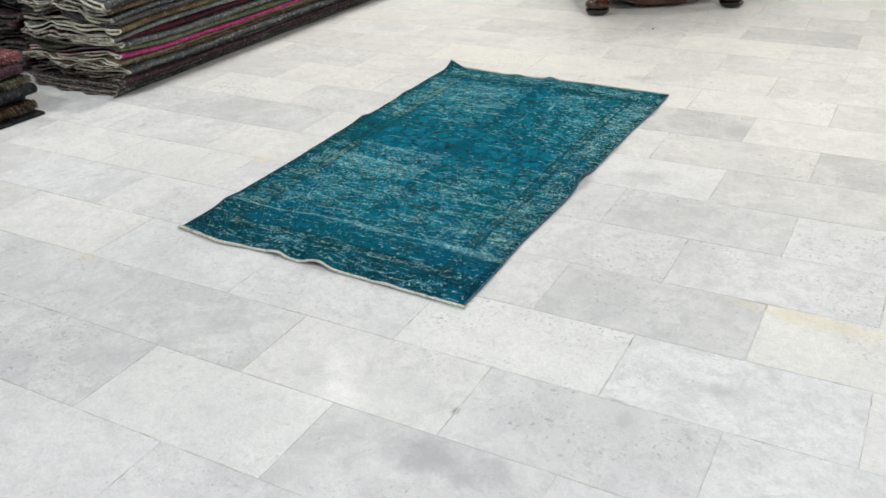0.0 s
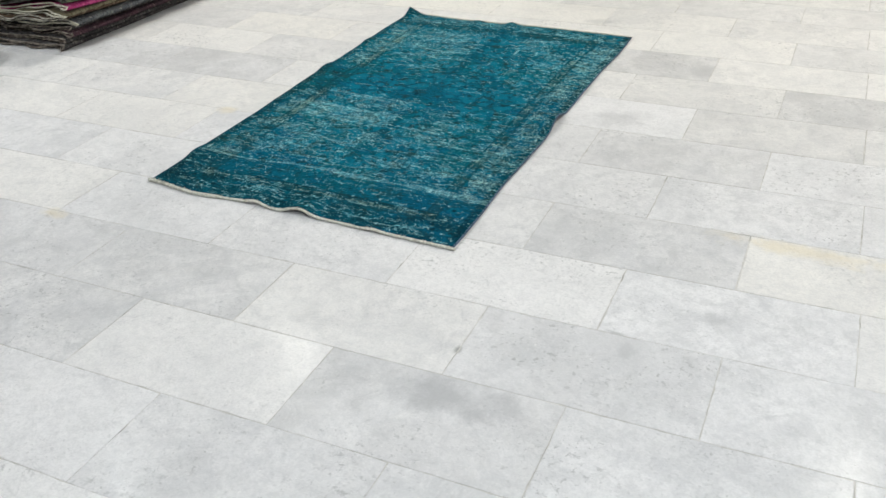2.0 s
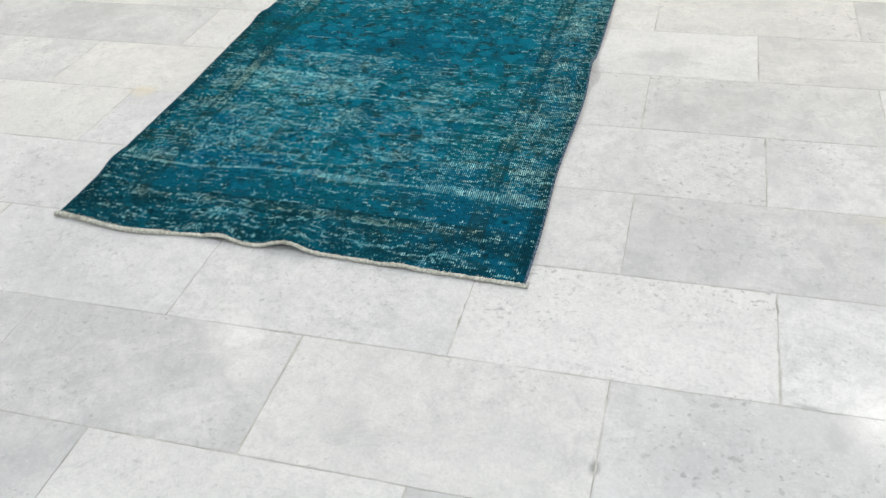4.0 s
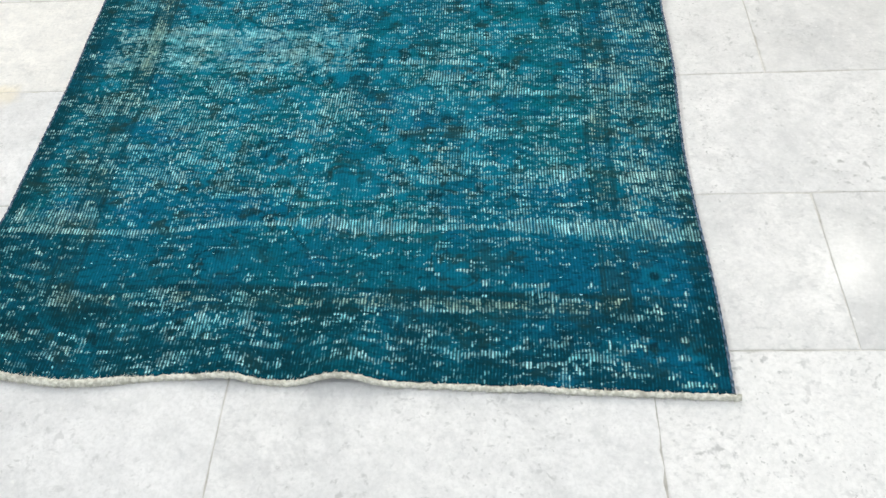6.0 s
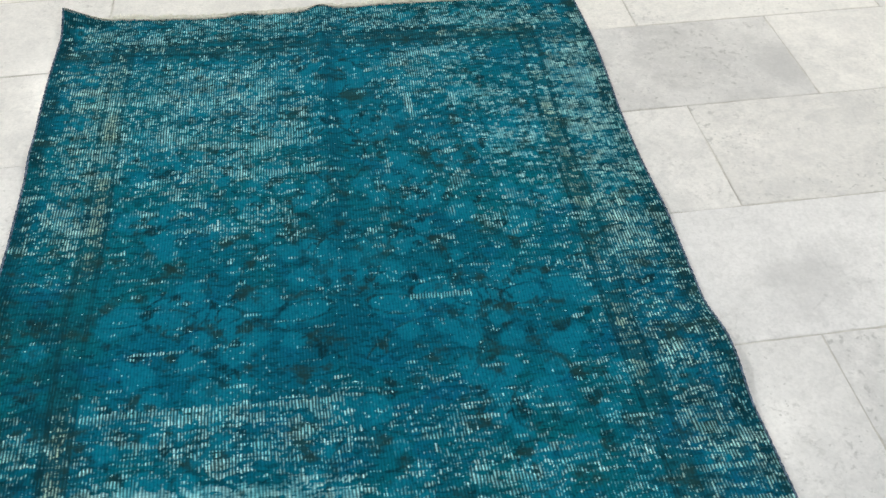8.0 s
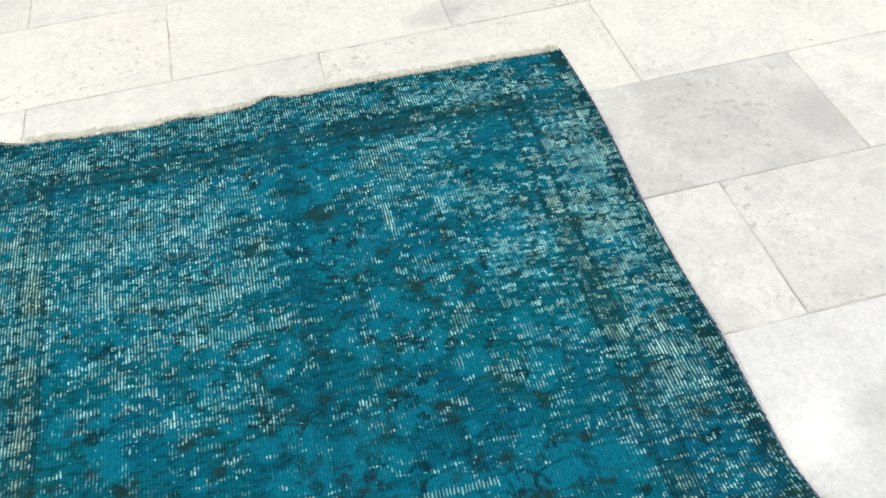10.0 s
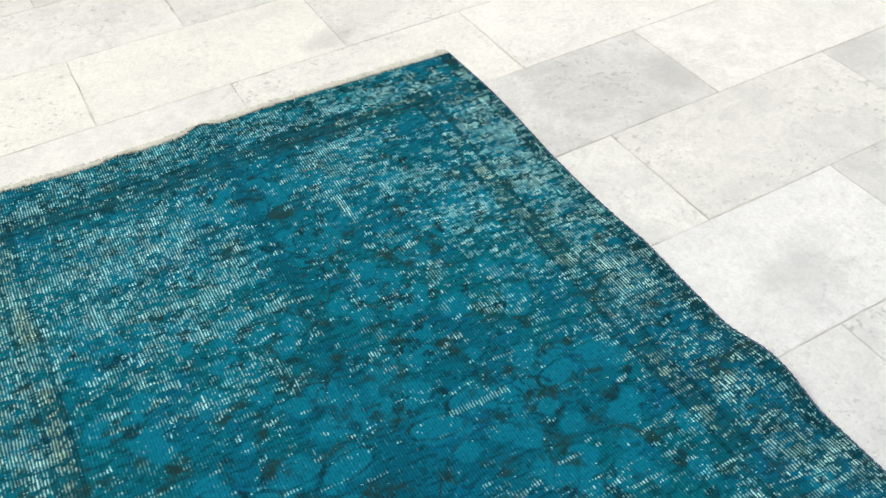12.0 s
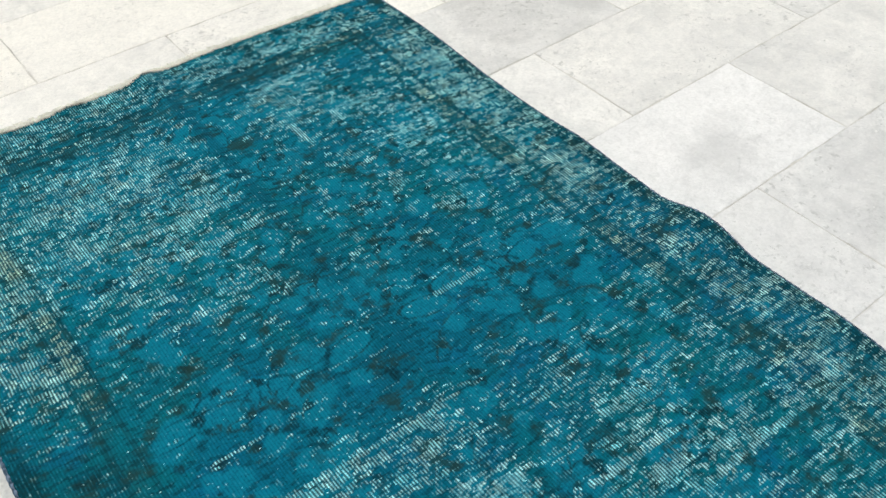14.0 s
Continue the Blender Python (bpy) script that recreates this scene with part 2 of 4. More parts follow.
    cable = n.math("MAXIMUM", n.mul(n.line(edge, 0.145, 0.020), n.step(end, 0.12, 0.14)), n.mul(n.line(end, 0.137, 0.016), n.step(edge, 0.13, 0.15)))
    cable = n.mul(cable, patchy)
    near_end = n.step(v, 0.275, 0.255)
    near_band = n.step(v, 0.170, 0.155)
    color = n.mix(n.mul(n.step(v0, 1.0, 0.5), 0.10), color, DYE_BLUE)
    color = n.mix(n.mul(near_end, 0.42), color, DYE_DEEP)
    color = n.mix(n.mul(near_band, n.step(field(10.0, 14.0, 23.0, 4), 0.64, 0.42), 0.70), color, DYE_DARK_AND_SHADE)
    far_guard = n.mul(n.box(u, v, 0.02, 1.15, 1.895, 1.945, 0.02, 0.006), n.step(field(26.0, 60.0, 71.0), 0.34, 0.54))
    color = n.mix(n.mul(far_guard, 0.50), color, DYE_OLIVE)
    color = n.mix(n.mul(n.step(v, 1.93, 1.96), n.step(field(22.0, 30.0, 91.0, 4), 0.46, 0.60), 0.75), color, DYE_DARK_AND_SHADE)
    color = n.mix(n.mul(n.step(u, 0.20, 0.10), n.step(v, 1.30, 1.05), n.step(field(8.0, 16.0, 27.0), 0.66, 0.40), 0.55), color, DYE_DARK_AND_SHADE)
    color = n.mix(n.mul(cable, 0.45), color, DYE_OLIVE)
    color = n.mix(n.mul(n.box(u, v, 1.05, 1.2, 0.25, 1.92, 0.02), n.step(field(14.0, 18.0, 33.0), 0.48, 0.62), 0.50), color, DYE_OLIVE)
    outer = n.step(n.sum(edge, n.mul(n.math("SUBTRACT", field(8.0, 20.0, 4.0), 0.5), 0.03)), 0.038, 0.024)
    color = n.mix(n.mul(outer, n.sum(0.40, n.mul(patchy, 0.35))), color, DYE_DARK_AND_SHADE)
    # --- drawing
    ink = n.mix(n.step(field(16.0, 16.0, 9.0, 2), 0.42, 0.60), DYE_INK, DYE_OLIVE)
    dark = n.mul(drawn, n.sum(0.45, n.mul(patchy, 0.55)), n.step(fine, 0.22, 0.46), n.step(field(52.0, 70.0, 63.0), 0.34, 0.54))
    dark = n.math("MAXIMUM", dark, n.mul(guards, n.sum(0.40, n.mul(patchy, 0.35))))
    color = n.mix(n.mul(dark, 0.86), color, ink)
    specks = n.step(field(38.0, 60.0, 27.0), 0.60, 0.69)
    color = n.mix(n.mul(specks, n.math("SUBTRACT", 0.60, n.mul(petals, 0.5))), color, DYE_DARK_AND_SHADE)
    # darker line along the lengthwise fold
    color = n.mix(n.mul(n.line(u0, 0.583, 0.020), n.step(v0, 0.25, 0.4), n.sum(0.30, n.mul(n.step(v0, 1.2, 1.5), 0.25))), color, DYE_DEEP)
    # --- pile: knots in rows, lit and shaded fibres; felted flat where it is rubbed most
    rubbed = n.math("MAXIMUM", n.box(u, v, 0.84, 1.2, 1.38, 2.00, 0.10), n.mul(n.box(u, v, 0.05, 0.56, 0.69, 0.83, 0.02), 0.8))
    own = n.noise(n.vec(n.mul(count, 7.31), n.mul(v, 85.0), 19.0), 1.0, 2, 0.5)
    own = n.mix(n.mul(rubbed, 0.75), own, field(120.0, 90.0, 19.0, 2, 0.5))
    color = n.mix(n.mul(n.step(fine, 0.52, 0.34), 0.34), color, DYE_DARK_AND_SHADE)
    # shading painted in: warp ridges lighter, the gaps between them darker
    color = n.mix(n.mul(n.step(warp, 0.50, 0.95), n.step(own, 0.40, 0.62), 0.30), color, DYE_PETAL_AND_LIT)
    color = n.mix(n.mul(n.step(warp, 0.45, 0.10), 0.14), color, DYE_DARK_AND_SHADE)
    # --- wear: pale warps stand where the pile is gone
    frayed = n.sum(gone, n.mul(n.math("SUBTRACT", own, 0.5), 1.35), n.mul(n.math("SUBTRACT", fine, 0.5), 0.50), n.mul(guards, -0.14))
    dash = n.mul(n.math("SUBTRACT", field(66.0, 165.0, 37.0, 2, 0.5), 0.5), 0.60)
    streak = n.mul(n.math("SUBTRACT", field(17.0, 74.0, 11.0), 0.5), 0.60)
    blot = n.mul(n.math("SUBTRACT", field(6.0, 13.0, 15.0), 0.5), 0.75)
    speckle = n.mul(n.math("SUBTRACT", field(92.0, 78.0, 83.0, 2, 0.6), 0.5), 0.62)
    grazed = n.sum(n.mul(n.math("SUBTRACT", own, 0.5), 0.42), speckle, dash, streak, blot, n.mul(n.math("SUBTRACT", tread, 0.365), 0.52), n.mul(guards, -0.07), n.mul(cable, 0.05))
    # clumps of pile that stayed
    clump = n.step(field(60.0, 46.0, 97.0, 2, 0.55), 0.40, 0.56)
    bare = n.math("MAXIMUM", n.step(frayed, 0.38, 0.66), n.step(grazed, 0.02, 0.13))
    half = n.step(frayed, 0.10, 0.46)
    faint = n.noise(n.vec(n.mul(count, 3.77), n.mul(v, 30.0), 29.0), 1.0, 2, 0.6)
    thin = n.sum(0.17, n.mul(rubbed, 0.26), n.mul(n.step(warp, 0.46, 0.82), n.math("SUBTRACT", 0.85, n.mul(rubbed, 0.48))))
    thread = n.mul(thin, bare, n.sum(0.62, n.mul(clump, 0.56)), n.sum(0.46, n.mul(n.step(faint, 0.36, 0.58), 0.54)), n.sum(0.55, n.mul(n.step(field(16.0, 24.0, 57.0), 0.40, 0.60), 0.45)), n.sum(0.72, n.mul(weft, 0.28)))
    thread = n.math("MAXIMUM", thread, n.mul(n.step(warp, 0.45, 0.85), half, 0.16))
    lint = n.mul(n.step(n.noise(n.vec(n.mul(u, 90.0), n.mul(v, 240.0), 31.0), 1.0, 1), 0.76, 0.79), 0.9)
    thread = n.math("MAXIMUM", thread, lint)
    shade = field(22.0, 30.0, 41.0)
    yarn = n.mix(n.step(shade, 0.36, 0.60), (0.28, 0.84, 0.94), (0.52, 0.96, 1.00))
    yarn = n.mix(n.math("MAXIMUM", n.mul(n.step(shade, 0.60, 0.70), 0.55), n.math("MAXIMUM", n.mul(cable, 0.85), n.mul(n.step(side, 0.40, 0.48), 0.30))), yarn, (0.50, 0.72, 0.56))
    gloom = n.step(field(44.0, 110.0, 43.0, 2, 0.55), 0.51, 0.61)
    color = n.mix(n.mul(gloom, n.math("SUBTRACT", 0.48, n.mul(petals, 0.4))), color, DYE_DARK_AND_SHADE)
    moss = n.step(field(15.0, 20.0, 77.0, 4, 0.62), 0.54, 0.66)
    color = n.mix(n.mul(moss, n.math("SUBTRACT", 0.74, n.math("MAXIMUM", n.mul(petals, 0.6), n.mul(near_end, 0.35)))), color, DYE_OLIVE)
    # shade between the bare warps, put into the colour
    color = n.mix(n.mul(n.step(warp, 0.55, 0.15), n.sum(0.08, n.mul(bare, n.math("SUBTRACT", 0.76, n.mul(rubbed, 0.5))))), color, DYE_DARK_AND_SHADE)
    color = n.mix(n.mul(thread, 0.92), color, yarn)
    n.bump(n.sum(n.mul(warp, 0.35), n.mul(fine, 0.5), n.mul(bare, -0.5), n.mul(weft, 0.15)), 0.10, 0.002)
    return n.done(color, 1.0, Specular_IOR_Level=0.04)


overdyed = rug_material()


def yarn_material(name, a, b, scale=60.0, rough=0.95):
    n = Nodes(name)
    p = n.add("ShaderNodeNewGeometry").outputs["Position"]
    c = n.mix(n.step(n.noise(p, scale, 3, 0.6), 0.36, 0.66), a, b)
    c = n.mix(n.mul(n.step(n.noise(p, scale / 7, 3, 0.6), 0.5, 0.75), 0.5), c, tuple(0.55 * x for x in a))
    n.bump(n.noise(p, scale * 4, 2), 0.5, 0.002)
    return n.done(c, rough, Specular_IOR_Level=0.15)


cream_yarn = yarn_material("cream_cotton", (0.55, 0.53, 0.42), (0.74, 0.72, 0.62), 70)
binding_yarn = yarn_material("binding_cotton", (0.54, 0.54, 0.47), (0.85, 0.85, 0.78), 150)
fringe_yarn = yarn_material("fringe_cotton", (0.78, 0.79, 0.72), (0.93, 0.925, 0.87), 120)
selvage_yarn = yarn_material("selvage_wool", (0.02, 0.05, 0.08), (0.17, 0.23, 0.32), 120)
brown_cotton = yarn_material("brown_cotton_edge", (0.11, 0.092, 0.078), (0.30, 0.265, 0.225), 50)
dark_cotton = yarn_material("dark_cotton_edge", (0.05, 0.045, 0.045), (0.13, 0.12, 0.11), 60)
grey_cotton = yarn_material("grey_cotton_edge", (0.22, 0.21, 0.18), (0.62, 0.59, 0.51), 45)


def folded_material(name, a, b, c):
    """Wool of a folded rug: two tones in rows of knots, specks of a third."""
    n = Nodes(name)
    geo = n.add("ShaderNodeNewGeometry")
    px, py, pz = n.split(geo.outputs["Position"])
    rows = n.noise(n.vec(n.mul(px, 25.0), n.mul(py, 120.0), n.mul(pz, 40.0)), 1.0, 3, 0.65)
    patch = n.noise(n.vec(n.mul(px, 6.0), n.mul(py, 9.0), n.mul(pz, 30.0)), 1.0, 3, 0.6)
    speck = n.noise(geo.outputs["Position"], 55.0, 2)
    color = n.mix(n.step(patch, 0.38, 0.62), a, b)
    color = n.mix(n.mul(n.step(rows, 0.48, 0.60), 0.75), color, tuple(0.35 * x for x in a))
    color = n.mix(n.mul(n.step(speck, 0.58, 0.68), 0.75), color, c)
    n.bump(n.sum(rows, n.mul(n.noise(geo.outputs["Position"], 220.0, 2), 0.6)), 0.6, 0.003)
    return n.done(color, 0.93, Specular_IOR_Level=0.12)


def wood_material(name, a, b, rough):
    n = Nodes(name)
    p = n.add("ShaderNodeTexCoord").outputs["Object"]
    x, y, z = n.split(p)
    grain = n.noise(n.vec(n.mul(x, 30.0), n.mul(y, 30.0), n.mul(z, 4.0)), 1.0, 4, 0.6, 0.8)
    n.bump(grain, 0.1, 0.001)
    return n.done(n.mix(n.step(grain, 0.35, 0.7), a, b), rough)


mahogany = wood_material("dark_mahogany", (0.030, 0.012, 0.008), (0.075, 0.026, 0.014), 0.25)
ebony = wood_material("black_stained_wood", (0.006, 0.006, 0.007), (0.014, 0.012, 0.012), 0.22)


def lamp_materials():
    n = Nodes("lamp_glass")
    n.shader.inputs["Emission Color"].default_value = (1.0, 0.95, 0.88, 1)
    n.shader.inputs["Emission Strength"].default_value = 12.0
    glow = n.done((0.9, 0.9, 0.9), 0.3)
    m = Nodes("brushed_metal_rim")
    p = m.add("ShaderNodeNewGeometry").outputs["Position"]
    rim = m.done(m.mix(m.noise(p, 120.0, 2), (0.55, 0.55, 0.54), (0.7, 0.7, 0.69)), 0.35, Metallic=1.0)
    return glow, rim


lamp_glass, rim_metal = lamp_materials()


# ---- mesh helpers ----
def part(name, bm, material, parent=None, label="", smooth=False):
    """Links a bmesh as one mesh object under its parent."""
    me = bpy.data.meshes.new(name)
    bm.normal_update()
    bm.to_mesh(me)
    bm.free()
    me.materials.append(material)
    if smooth:
        me.polygons.foreach_set("use_smooth", [True] * len(me.polygons))
    ob = new(name, me)
    ob.parent = parent
    if label:
        tagged(ob, label)
    return ob


def block(bm, x0, y0, z0, x1, y1, z1, bevel=0.0):
    made = bmesh.ops.create_cube(bm, size=1.0)["verts"]
    bmesh.ops.scale(bm, vec=(x1 - x0, y1 - y0, z1 - z0), verts=made)
    bmesh.ops.translate(bm, vec=((x0 + x1) / 2, (y0 + y1) / 2, (z0 + z1) / 2), verts=made)
    if bevel:
        edges = list({e for v in made for e in v.link_edges})
        bmesh.ops.bevel(bm, geom=edges, offset=bevel, segments=2, affect="EDGES", profile=0.5)


def lathe(bm, profile, x=0.0, y=0.0, around=28):
    """Turns a profile of (radius, height) round a standing axis; capped at both ends."""
    rings = [[bm.verts.new((x + r * math.cos(2 * math.pi * k / around), y + r * math.sin(2 * math.pi * k / around), z)) for k in range(around)] for r, z in profile]
    for low, high in zip(rings, rings[1:]):
        for k in range(around):
            bm.faces.new((low[k], low[(k + 1) % around], high[(k + 1) % around], high[k]))
    bm.faces.new(rings[0][::-1])
    bm.faces.new(rings[-1])


def tube(bm, points, radii, sides=7):
    """A closed tube along a line of points."""
    rings = []
    for k, p in enumerate(points):
        a, b = points[max(k - 1, 0)], points[min(k + 1, len(points) - 1)]
        ahead = (b - a).normalized()
        out = ahead.cross(Vector((0, 0, 1))).normalized()
        up = out.cross(ahead)
        r = radii[k]
        rings.append([bm.verts.new(p + r * (math.cos(2 * math.pi * s / sides) * out + math.sin(2 * math.pi * s / sides) * up)) for s in range(sides)])
    for low, high in zip(rings, rings[1:]):
        for s in range(sides):
            bm.faces.new((low[s], low[(s + 1) % sides], high[(s + 1) % sides], high[s]))
    bm.faces.new(rings[0])
    bm.faces.new(rings[-1][::-1])


def hill(x, at, half):
    """A smooth rise of 1 at x = at that ends half away."""
    d = abs(x - at) / half
    return 0.0 if d >= 1 else 0.5 + 0.5 * math.cos(math.pi * d)


# ---- the room ----
X0, X1, Y0, Y1 = -4.2, 4.6, -4.6, 7.6


def room():
    bm = bmesh.new()
    block(bm, X0 - 0.15, Y0 - 0.15, -0.10, X1 + 0.15, Y1 + 0.15, -0.0009)
    ground = tagged(part("floor", bm, grout), "pale marble tile floor with thin grey joints", "floor", kind="structure")
    walls = [("wall_west", X0 - 0.15, Y0, X0, Y1), ("wall_east", X1, Y0, X1 + 0.15, Y1),
             ("wall_south", X0 - 0.15, Y0 - 0.15, X1 + 0.15, Y0), ("wall_north", X0 - 0.15, Y1, X1 + 0.15, Y1 + 0.15)]
    for name, x0, y0, x1, y1 in walls:
        bm = bmesh.new()
        block(bm, x0, y0, 0.0, x1, y1, CEILING)
        tagged(part(name, bm, plaster), "plain off-white plastered wall", "wall", kind="structure")
    bm = bmesh.new()
    block(bm, X0 - 0.15, Y0 - 0.15, CEILING, X1 + 0.15, Y1 + 0.15, CEILING + 0.12)
    tagged(part("ceiling", bm, ceiling_paint), "plain white painted ceiling", "ceiling", kind="structure")
    return ground


ground = room()


def downlights():
    base = None
    # one fitting for all; six of the nine are added fill lamps
    for lx, ly in LAMPS:
        if base:
            copy_thing(base, pose(lx, ly, CEILING))
            continue
        base = tagged(new("ceiling_downlight"), "round recessed downlight or added fill lamp with a metal rim", "downlight", "ceiling downlights")
        bm = bmesh.new()
        around = 32
        rings = [[bm.verts.new((r * math.cos(2 * math.pi * k / around), r * math.sin(2 * math.pi * k / around), z)) for k in range(around)]
                 for r, z in ((0.084, -0.001), (0.104, -0.001), (0.104, -0.008), (0.098, -0.011), (0.084, -0.009))]
        for a, b in zip(rings, rings[1:] + rings[:1]):
            for k in range(around):
                bm.faces.new((a[k], a[(k + 1) % around], b[(k + 1) % around], b[k]))
        part("rim", bm, rim_metal, base, "brushed metal rim")
        bm = bmesh.new()
        lathe(bm, [(0.083, -0.001), (0.083, -0.004), (0.070, -0.006)], around=32)
        part("diffuser", bm, lamp_glass, base, "glowing round diffuser")
        base.matrix_basis = pose(lx, ly, CEILING)


downlights()

# ---- the over-dyed rug ----


def rise(x, a, b):
    """0 below a, 1 above b, smooth between."""
    f = min(max((x - a) / (b - a), 0.0), 1.0)
    return f * f * (3 - 2 * f)


def rug_edges(v):
    """The left and right edge of the rug at v along it."""
    left = -0.045 * v + 0.004 * math.sin(3.1 * v) + 0.003 * math.sin(9.0 * v + 1.0) - 0.007 * hill(v, 0.85, 0.35)
    right = 1.17 - 0.047 * v + 0.010 * rise(v, 0.4, 1.2) + 0.021 * rise(v, 1.2, 2.07) + 0.003 * math.sin(11.0 * v) + 0.004 * hill(v, 0.85, 0.35)
    return left, right


def rug_place(u, v):
    """Where the rug's top lies in the room at u across and v along it."""
    left, right = rug_edges(v)
    s = u / RUG_W
    x = left + s * (right - left)
    y = v - 0.024 * (v / RUG_L) ** 6 * hill(u, 0.34, 0.42)
    if v < 0.3:
        y += (0.3 - v) / 0.3 * (0.004 * hill(u, 0.62, 0.07) - 0.004 * hill(u, 0.53, 0.08) - 0.018 * hill(u, 0.20, 0.20) - 0.003)
    near, far = max(0.0, 1 - v / 0.16), max(0.0, 1 - (RUG_L - v) / 0.30)
    z = 0.008
    z += near * (0.010 * hill(u, 0.452, 0.06) + 0.015 * hill(u, 0.622, 0.085) + 0.004 * hill(u, 0.90, 0.06))
    z += far * (0.006 * hill(u, 0.40, 0.05) + 0.008 * hill(u, 0.575, 0.06))
    z += 0.004 * hill(u, 0.572, 0.035) * (1 if v > 0.25 else v / 0.25)
    from_right, from_left = RUG_W - u, u
    z += max(0.0, 1 - from_right / 0.17) ** 1.5 * (0.026 * hill(v, 0.985, 0.12) + 0.004 * hill(v, 0.70, 0.09) + 0.005 * hill(v, 1.32, 0.12))
    z += max(0.0, 1 - from_left / 0.14) ** 1.5 * (0.010 * hill(v, 1.19, 0.09) + 0.008 * hill(v, 0.24, 0.08) + 0.006 * hill(v, 1.58, 0.08))
    z += 0.032 * max(0.0, 1 - math.hypot(u, RUG_L - v) / 0.085) ** 1.3
    z += 0.0016 * noise.noise(Vector((u * 5, v * 5, 0))) + 0.0010 * noise.noise(Vector((u * 16, v * 16, 4)))
    return Vector((x, y, max(z, 0.006)))


KNOT = 0.003


class Loom:
    """The rug's drawing, knot by knot: dark outlines and leaves, and pale petals."""

    def __init__(self):
        self.nu, self.nv = round(RUG_W / KNOT), round(RUG_L / KNOT)
        self.ink = np.zeros((self.nu + 1, self.nv + 1))
        self.petal, self.wear, self.chance = np.zeros_like(self.ink), np.zeros_like(self.ink), np.zeros_like(self.ink)

    def stamp(self, target, u, v, half, inside):
        i0, i1 = max(int((u - half) / KNOT), 0), min(int((u + half) / KNOT) + 2, self.nu + 1)
        j0, j1 = max(int((v - half) / KNOT), 0), min(int((v + half) / KNOT) + 2, self.nv + 1)
        if i0 >= i1 or j0 >= j1:
            return
        du = np.arange(i0, i1)[:, None] * KNOT - u
        dv = np.arange(j0, j1)[None, :] * KNOT - v
        part_of = target[i0:i1, j0:j1]
        np.maximum(part_of, np.clip(inside(du, dv), 0, 1), out=part_of)

    def both(self, target, u, v, half, inside):
        """On both sides of the middle line."""
        self.stamp(target, u, v, half, inside)
        self.stamp(target, RUG_W - u, v, half, lambda a, b: inside(-a, b))

    def dot(self, target, u, v, r, much=1.0):
        self.both(target, u, v, r + KNOT, lambda a, b: much * (1.2 - np.hypot(a, b) / r) * 2.5)

    def leaf(self, target, u, v, angle, size, fat, much=1.0):
        c, s = math.cos(angle), math.sin(angle)

        def inside(a, b):
            x, y = (a * c + b * s) / size, (-a * s + b * c) / (size * fat)
            return much * np.where((x > 0) & (x < 1), (1.25 * np.sin(math.pi * np.clip(x, 0, 1) ** 0.8) - np.abs(y)) * 3, 0)

        self.both(target, u, v, size + KNOT, inside)

    def ring(self, target, u, v, a_half, b_half, angle, wide, much=1.0):
        c, s = math.cos(angle), math.sin(angle)

        def inside(a, b):
            r = np.hypot((a * c + b * s) / a_half, (-a * s + b * c) / b_half)
            return much * (1.3 - np.abs(r - 1) * min(a_half, b_half) / wide) * 2

        self.both(target, u, v, max(a_half, b_half) + 2 * KNOT, inside)

    def blossom(self, u, v, angle, size, rnd):
        c, s = math.cos(angle), math.sin(angle)
        cu, cv = u + c * size * 0.8, v + s * size * 0.8
        for k in range(rnd.choice((3, 4, 5))):
            turn = angle + (k - 1.5) * 0.75
            self.leaf(self.petal, u, v, turn, size * 1.7, 0.36)
        self.ring(self.ink, cu, cv, size * 0.95, size * 0.5, angle, 0.0016, 0.28)
        self.dot(self.ink, u, v, size * 0.28, 0.9)

    def scroll(self, u, v, angle, curl, size, rnd):
        """A vine that winds up, with leaves on both sides and a blossom at its end."""
        step, way, side = 0.0015, 0.0, 1
        next_leaf = rnd.uniform(0.02, 0.04)
        while way < size:
            u, v = u + step * math.cos(angle), v + step * math.sin(angle)
            angle += step * curl * (1 + 2.2 * way / size)
            way += step
            self.dot(self.ink, u, v, 0.0020, 0.85)
            if way > next_leaf:
                turn = angle + side * rnd.uniform(0.5, 1.1)
                big = rnd.uniform(0.020, 0.042)
                if rnd.random() < 0.62:
                    self.leaf(self.ink, u, v, turn, big, 0.20, rnd.uniform(0.6, 1.0))
                    if rnd.random() < 0.5:
                        self.leaf(self.ink, u, v, turn + side * 0.55, big * 0.7, 0.22, 0.8)
                else:
                    self.leaf(self.petal, u, v, turn, big * 1.6, 0.36)
                    self.leaf(self.ink, u, v, turn, big * 0.5, 0.16, 0.8)
                side = -side
                next_leaf += rnd.uniform(0.018, 0.045)
        self.blossom(u, v, angle, rnd.uniform(0.020, 0.036), rnd)

    def rub(self, u0, u1, v0, v1, much, soft=0.03):
        """Raises the chance of wear inside a stretch of the rug."""
        u = np.arange(self.nu + 1)[:, None] * KNOT
        v = np.arange(self.nv + 1)[None, :] * KNOT

        def between(x, a, b):
            return np.clip((x - a) / soft + 0.5, 0, 1) * np.clip((b - x) / soft + 0.5, 0, 1)

        self.chance += much * between(u, u0, u1) * between(v, v0, v1)

    def run(self, u, v, wide, high, much, rnd):
        """A run of bare warps across the rug, ragged above and below."""
        i0, i1 = max(int(u / KNOT), 0), min(int((u + wide) / KNOT) + 1, self.nu + 1)
        for i in range(i0, i1):
            if rnd.random() < 0.10:
                continue
            j0 = max(int((v + rnd.uniform(-0.25, 0.25) * high) / KNOT), 0)
            j1 = min(j0 + 1 + int(high * rnd.uniform(0.6, 1.2) / KNOT), self.nv + 1)
